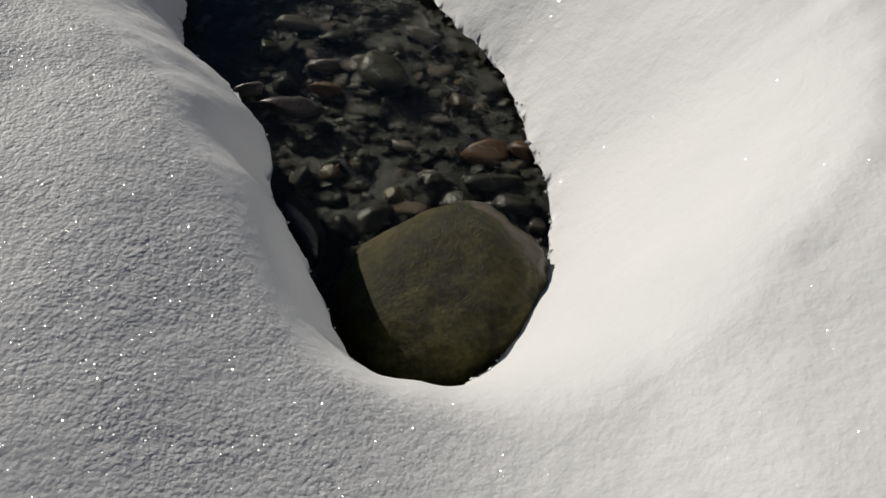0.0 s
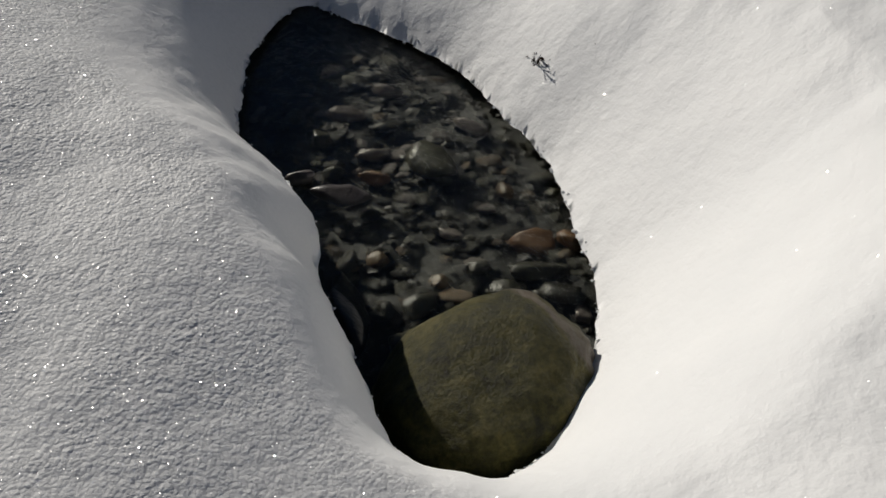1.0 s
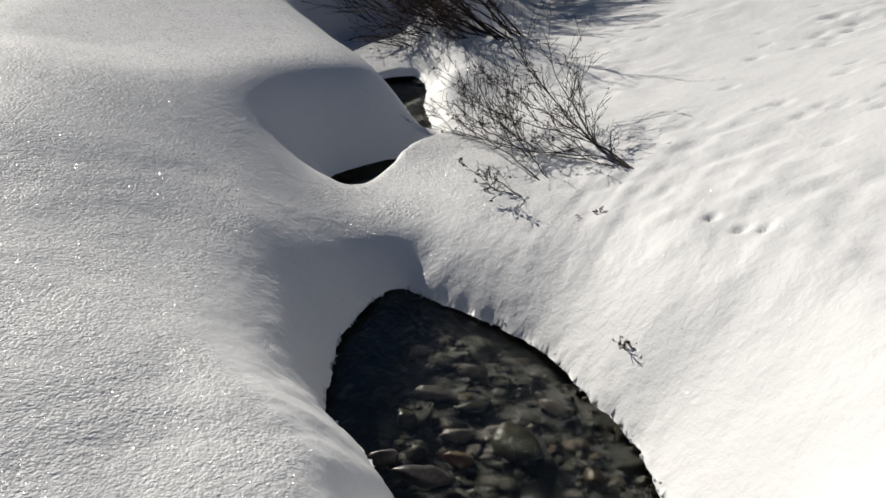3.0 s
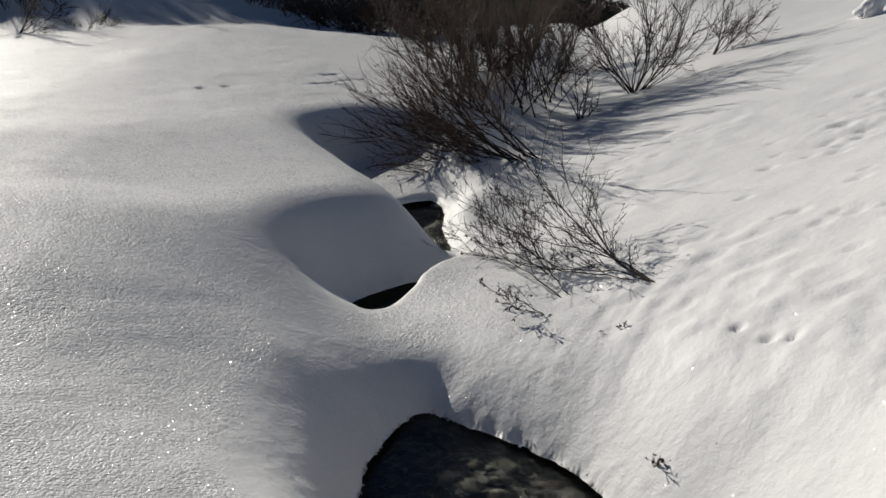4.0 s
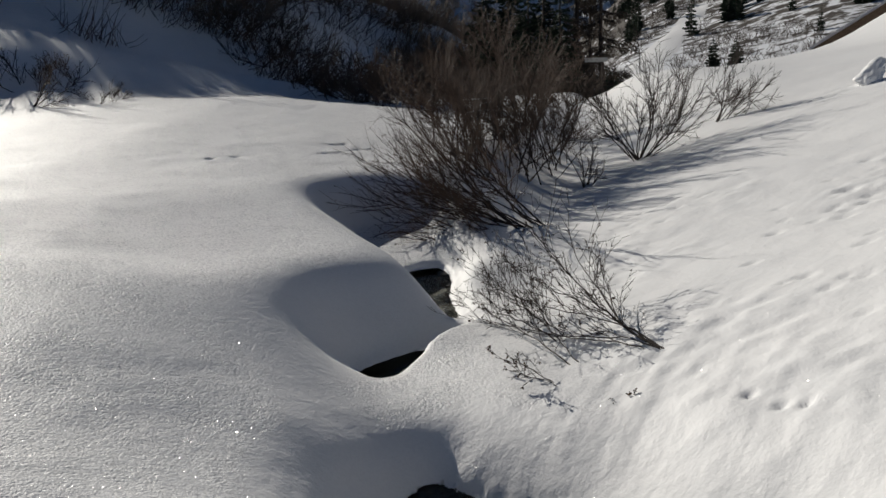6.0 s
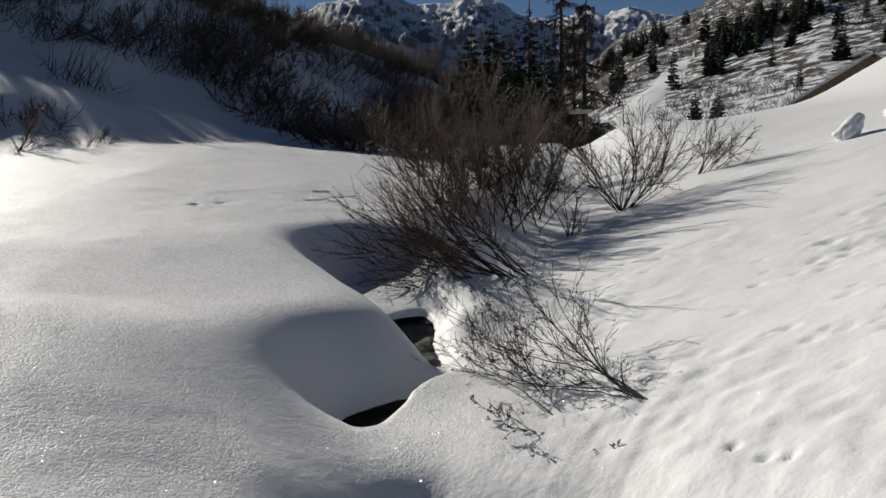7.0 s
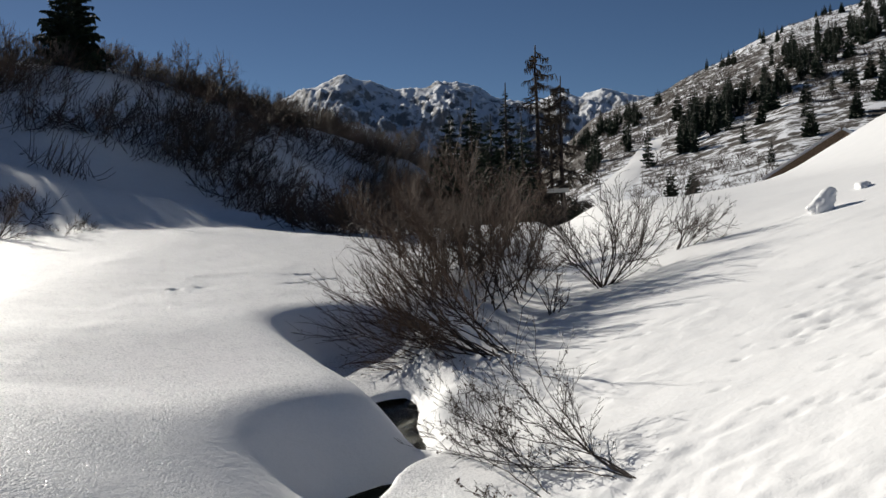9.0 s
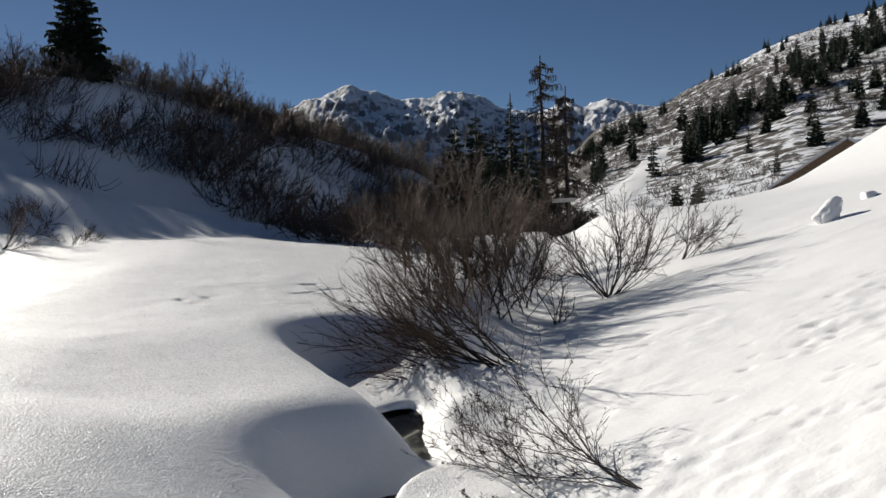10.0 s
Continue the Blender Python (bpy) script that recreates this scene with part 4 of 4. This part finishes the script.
conifer("spruce_tree", far_place(8.6, 40), "small young dark green fir on the snow", 10, 2.6, 0.8, 14, 8)
# spruce on the spur's crest
conifer("spruce_tree", far_place(-21.8, 46.5), "dark green spruce on the crest of the wooded spur", 12, 5.8, 1.9, 30, 10, sprays=13)

# firs on the mountainside
firs = [conifer("fir_tree", (0, 0, -500 - k), "dark green fir on the snowy mountainside", 30 + k, 6.8, 1.25 + 0.2 * k, 13, 7, 0.9, group="firs on the mountainside", sprays=3) for k in range(4)]
CLUMPS = [
    # azimuth, elevation, spread across, spread up, number
    (13.4, 2.1, 0.03, 0.03, 1), (17.1, 4.6, 0.6, 0.35, 22), (15.9, 3.4, 0.45, 0.3, 12), (18.4, 5.3, 0.45, 0.3, 14), (20.4, 6.2, 0.5, 0.35, 12), (22.4, 7.4, 0.6, 0.4, 16), (24.2, 8.6, 0.6, 0.4, 16), (26.0, 9.4, 0.7, 0.5, 18), (27.6, 10.1, 0.6, 0.5, 12),
    (9.5, 3.6, 0.35, 0.2, 10), (11.0, 4.4, 0.4, 0.2, 10), (12.5, 5.0, 0.4, 0.2, 8), (10.1, 2.4, 0.2, 0.2, 4), (12.1, 3.4, 0.3, 0.2, 3), (9.9, 1.9, 0.15, 0.1, 2), (19.2, 3.2, 0.1, 0.1, 1), (20.2, 4.3, 0.1, 0.1, 2), (23.1, 3.4, 0.12, 0.1, 2), (25.3, 4.4, 0.15, 0.15, 3), (20.8, 2.0, 0.08, 0.05, 1),
    (14.9, 0.0, 0.25, 0.05, 2), (16.0, 0.2, 0.2, 0.05, 2), (14.4, 6.0, 0.3, 0.1, 3), (18.2, 8.0, 0.4, 0.1, 5), (24.0, 10.9, 0.8, 0.15, 5), (26.4, 11.6, 0.6, 0.1, 4), (21.6, 9.2, 0.8, 0.3, 4), (29, 7.5, 1.5, 1.2, 14), (32, 8, 3, 2, 12), (25.0, 6.4, 1.2, 0.5, 4), (21.8, 5.0, 1.0, 0.4, 3),
]
first = 0
for az, el, sa, se, count in CLUMPS:
    for k in range(count if count < 4 else int(count * 1.6)):
        e = min(el + rnd.gauss(0, se), float(slope_top(az)) - 0.1)
        a = az + rnd.gauss(0, sa)
        if count > 1 and on_run(a, e):
            continue
        p = slope_point(a, e)
        sc = rnd.uniform(0.55, 1.0) * min(1.0, 0.25 + math.hypot(p[0], p[1]) / 260)
        m = Matrix.Translation((p[0], p[1], p[2] - 0.3)) @ Matrix.Rotation(rnd.uniform(0, 6.28), 4, "Z") @ Matrix.Diagonal((sc, sc, sc * rnd.uniform(0.85, 1.2), 1))
        if first < 4:
            firs[first].matrix_basis = Matrix.Translation((p[0], p[1], p[2] - 0.3))
        else:
            copy_thing(firs[first % 4], m)
        first += 1

# scrub on the mountainside: fine dark twigs, too many to count
sb = Buf()
for k in range(7500):
    az, d = rnd.uniform(8.5, 31), 78 + 392 * rnd.random() ** 1.1
    x, y = d * math.sin(radians(az)), d * math.cos(radians(az))
    if noise.noise(Vector((x * 0.03, y * 0.03, 0))) < -0.12:
        continue
    z = float(valley_side(np.array(az), np.array(d), np.array(x), np.array(y)))
    if on_run(az, math.degrees(math.atan2(z - 2.3, d))):
        continue
    hh = rnd.uniform(0.5, 1.6) * min(1.0, 0.35 + d / 300)
    for j in range(4):
        a = rnd.uniform(0, 6.28)
        p = Vector((x + rnd.gauss(0, 0.4), y + rnd.gauss(0, 0.4), z - 0.1))
        tip = p + Vector((math.cos(a) * 0.5, math.sin(a) * 0.5, hh * rnd.uniform(0.6, 1)))
        tube(sb, [p, tip], min(0.11, d * 0.0004), 0.02, 3)
tagged(mesh_object("scrub", [tuple(p) for p in sb.v], sb.f, TWIG_GREY), "low leafless scrub scattered over the snowy mountainside", "scrub", kind="stuff")

# ================= shrubs on the wooded spur =================
def spur_place(u, n):
    return (-3.8 + 0.63 * u - 0.77 * n, 35.8 + 0.77 * u + 0.63 * n)


down = (0.77, -0.63)
kinds = []
for k in range(8):
    mats = ((BARK, TWIG), (BARK, TWIG_GREY), (BARK, TWIG), (BARK, BARK))[k % 4]
    stems = fan(rnd, 3, down, 1.4, (0.15, 0.7), 1.7) + fan(rnd, 3, down, 3.1, (0.5, 1.3), 1.5)
    kinds.append(shrub("spur_shrub", (0, 0, -600 - 5 * k), ("leafless brown shrub on the shaded snowy slope", "leafless grey-brown shrub leaning downhill in shaded snow")[k % 2], stems, 70 + k, mats, "shrubs on the wooded spur", kids=(13, 7), r=0.022, foot=0.5, rise=0.35, thin=0.0085, spread=0.5))
def thicket(u, n):
    """How thick the brush stands on the spur, about -1 to 1."""
    return 0.75 * noise.noise(Vector((u * 0.15, n * 0.2, 9.0))) + 0.5 * noise.noise(Vector((u * 0.4, n * 0.45, 2.0))) + 0.12 - 0.28 * float(sm(-4.0, -11.0, u) * sm(14.0, 8.0, n)) + 0.16 * float(sm(-2.0, 3.0, u) * sm(18.0, 12.0, u))


first = 0
spots = []
while len(spots) < 190:
    u, n = rnd.uniform(-26, 30), rnd.uniform(0.3, RUN + 1.0)
    if thicket(u, n) > 0.2:
        spots.append((u, n, rnd.uniform(0.8, 1.35)))
for k in range(50):
    spots.append((rnd.uniform(-26, 30), rnd.uniform(RUN - 2.5, RUN + 0.8), rnd.uniform(0.55, 1.0)))
for u, n, sc in spots:
    x, y = spur_place(u, n)
    m = Matrix.Translation((x, y, ground_at(x, y))) @ Matrix.Rotation(rnd.gauss(0, 0.7), 4, "Z") @ Matrix.Scale(sc, 4)
    if first < 8:
        kinds[first].matrix_basis = Matrix.Translation((x, y, ground_at(x, y)))
    else:
        copy_thing(kinds[first % 8], m)
    first += 1
# fine undergrowth between them, too much to count
ub = Buf()
for k in range(30000):
    u, n = rnd.uniform(-26, 30), rnd.uniform(-0.4, RUN + 1.5)
    if thicket(u, n) < rnd.uniform(0.04, 0.5) and n < RUN - 2 * rnd.random():
        continue
    x, y = spur_place(u, n)
    p = Vector((x, y, 0))
    tip = Vector((down[0] * 0.5 + rnd.gauss(0, 0.45), down[1] * 0.4 + rnd.gauss(0, 0.45), 0.25 + 1.1 * rnd.random() ** 1.3))
    ub.v.append(p)
    ub.f.append(tip)
hz = snow_z(np.array([p.x for p in ub.v]), np.array([p.y for p in ub.v]))[0]
tw = Buf()
for p, tip, z in zip(ub.v, ub.f, hz):
    p = Vector((p.x, p.y, float(z) - 0.05))
    mid = p + tip * 0.5 + Vector((rnd.gauss(0, 0.06), rnd.gauss(0, 0.06), -0.06))
    tube(tw, [p, mid, p + tip], 0.014, 0.006, 3)
tagged(mesh_object("undergrowth", [tuple(p) for p in tw.v], tw.f, TWIG), "tangled leafless undergrowth on the shaded snowy slope", "undergrowth", kind="stuff")
# shrubs along the foot of the spur, and by the bank's crest
for az, dist, sc in ((-26.0, 23.5, 0.75), (-24.6, 24.5, 0.5), (-22.2, 23, 0.35), (-9.3, 28.0, 0.72), (-8.5, 27.0, 0.86), (-7.6, 26.3, 0.94), (-6.7, 25.7, 0.86), (-5.9, 24.5, 0.90), (-5.0, 23.9, 0.94), (-4.2, 22.9, 0.86), (-3.3, 22.1, 0.86), (-2.4, 21.5, 0.79), (-8.0, 28.5, 0.94), (-6.2, 28.0, 1.01), (-4.6, 26.5, 1.01), (-3.0, 25.0, 0.94), (-1.6, 23.5, 0.86), (-0.6, 21.5, 0.79)):
    x, y, z = far_place(az, dist)
    copy_thing(kinds[int(dist) % 8], Matrix.Translation((x, y, z)) @ Matrix.Rotation(rnd.uniform(0, 6.28), 4, "Z") @ Matrix.Scale(sc, 4))
shrub("bank_shrub", far_place(-26.6, 22.0), "leafless grey-brown shrub leaning over the shaded snow bank", fan(rnd, 7, (1, 0.2), 0.6, (0.3, 0.9), 1.1), 31, (BARK, TWIG), kids=(8, 5), r=0.014, thin=0.004)
shrub("bank_shrub", far_place(-23.4, 21.8), "few thin bare twigs sticking out of the snow bank", fan(rnd, 4, (1, 0.2), 0.5, (0.2, 0.6), 0.7), 32, (BARK, TWIG), kids=(6, 4), r=0.008, thin=0.004)
shrub("fallen_branch", far_place(-7.4, 27.0), "dark bare fallen branch lying on shaded snow", fan(rnd, 3, (-1, -0.2), 0.4, (0.0, 0.25), 1.3), 33, (BARK, BARK), kids=(5, 3), r=0.03, thin=0.006)

# ================= small things on the sunny bank =================
for x, y, seed, h in ((0.87, 3.70, 41, 0.09), (0.80, 4.83, 43, 0.11), (0.88, 4.80, 44, 0.08)):
    shrub("dry_sprig", on_snow(x, y), "small dry dark sprig poking through the snow", fan(rnd, 6, (-0.3, -0.4), 1.6, (0.05, 0.7), h), seed, (BARK, BARK), "dry sprigs in the snow", kids=(5, 3), leaf=0.04, r=0.0045, thin=0.0026, foot=0.012)
for x, y in ((1.09, 3.56), (0.99, 3.47)):
    shrub("dry_sprig", on_snow(x, y), "tiny dark bud tip poking through the snow", fan(rnd, 2, (-0.3, 0.2), 3.1, (0.8, 1.4), 0.03), 45, (BARK, BARK), "dry sprigs in the snow", kids=(2,), leaf=0.9, r=0.004, thin=0.002, foot=0.004)

lump = tagged(new("snow_block", rock_mesh("snow_block", 5.3, (0.27, 0.18, 0.13), SNOW, 4, 0.3, 6, 0.6)), "tilted broken block of white snow on the bank", "snow block")
lump.matrix_basis = Matrix.Translation(on_snow(6.15, 14.1, 0.12)) @ pose(0, 0, 0, 12, -42, 15)
lump = tagged(new("snow_block", rock_mesh("snow_block", 6.1, (0.2, 0.14, 0.09), SNOW, 3, 0.2, 8)), "small flat lump of snow on the bank", "snow block")
lump.matrix_basis = Matrix.Translation(on_snow(7.3, 15.2, 0.03)) @ pose(0, 0, 0, 5, -10, 40)


# ================= hut, sign and marker pole =================
def box(buf, cx, cy, cz, sx, sy, sz, m=None):
    i = len(buf.v)
    for dx, dy, dz in ((-1, -1, -1), (1, -1, -1), (1, 1, -1), (-1, 1, -1), (-1, -1, 1), (1, -1, 1), (1, 1, 1), (-1, 1, 1)):
        p = Vector((cx + dx * sx / 2, cy + dy * sy / 2, cz + dz * sz / 2))
        buf.v.append(m @ p if m else p)
    for f in ((0, 3, 2, 1), (4, 5, 6, 7), (0, 1, 5, 4), (1, 2, 6, 5), (2, 3, 7, 6), (3, 0, 4, 7)):
        buf.f.append(tuple(i + k for k in f))


def hut(at, turn):
    thing = empty("timber_hut", Matrix.Translation(at) @ Matrix.Rotation(turn, 4, "Z"), "weathered brown timber hut with snow on its roof", "hut")
    w, d, wall, ridge = 3.0, 2.6, 2.7, 4.4
    for k in range(9):
        b = Buf()
        box(b, 0, -d, 0.15 + 0.3 * k, 2 * w - 0.5, 0.09, 0.28)
        part("wall_board", b, TIMBER, thing, smooth=False)
    b = Buf()
    for k in range(8):
        ww = (2 * w - 0.6) * (1 - k / 8)
        box(b, 0, -d, wall + 0.1 + 0.2 * k, ww, 0.08, 0.18)
    part("gable", b, TIMBER, thing, smooth=False)
    b = Buf()
    for sx in (-1, 1):
        box(b, sx * (w - 0.3), 0, wall / 2, 0.1, 2 * d, wall)
    box(b, 0, d, wall / 2, 2 * w - 0.5, 0.1, wall)
    part("wall", b, TIMBER, thing, smooth=False)
    slope = math.atan2(ridge - wall + 0.2, w)
    length = w / math.cos(slope) + 0.35
    for sx in (-1, 1):
        m = Matrix.Translation((sx * w / 2, 0, (wall + ridge) / 2 + 0.05)) @ Matrix.Rotation(sx * slope, 4, "Y")
        b = Buf()
        box(b, sx * 0.1, 0, 0, length, 2 * d + 0.9, 0.1, m)
        roof = part("roof", b, TIMBER, thing, smooth=False)
        b = Buf()
        box(b, sx * 0.1, -d - 0.47, -0.04, length, 0.07, 0.26, m)
        part("bargeboard", b, TIMBER, roof, smooth=False)
        b = Buf()
        box(b, sx * 0.05, 0.05, 0.14, length - 0.15, 2 * d + 0.7, 0.17, m)
        part("snow_cover", b, SNOW, roof, "thick white snow on the roof", smooth=False)
    return thing


hx, hy = 44 * math.sin(radians(24.6)), 44 * math.cos(radians(24.6))
hut((hx, hy, 0.35), radians(-24.6))

sx, sy, sz = far_place(7.8, 35.0)
sign = empty("sign_board", Matrix.Translation((sx, sy, sz)) @ Matrix.Rotation(radians(-8), 4, "Z"), "pale weathered sign board on a wooden post", "sign")
b = Buf()
tube(b, [Vector((0.25, 0, -0.3)), Vector((0.25, 0, 1.4)), Vector((0.24, 0, 2.95 - sz))], 0.05, 0.045, 8)
part("post", b, BARK, sign)
b = Buf()
box(b, 0, -0.07, 2.82 - sz, 0.85, 0.035, 0.16)
part("board", b, PALE, sign, smooth=False)

px_, py_, pz_ = far_place(10.45, 26.5)
pole = empty("marker_pole", Matrix.Translation((px_, py_, pz_)), "thin dark marker pole standing in the snow", "pole")
b = Buf()
tube(b, [Vector((0.02, 0, -0.2)), Vector((0, 0, 0.7)), Vector((-0.12, 0, 1.45))], 0.014, 0.008, 6)
part("rod", b, BARK, pole)
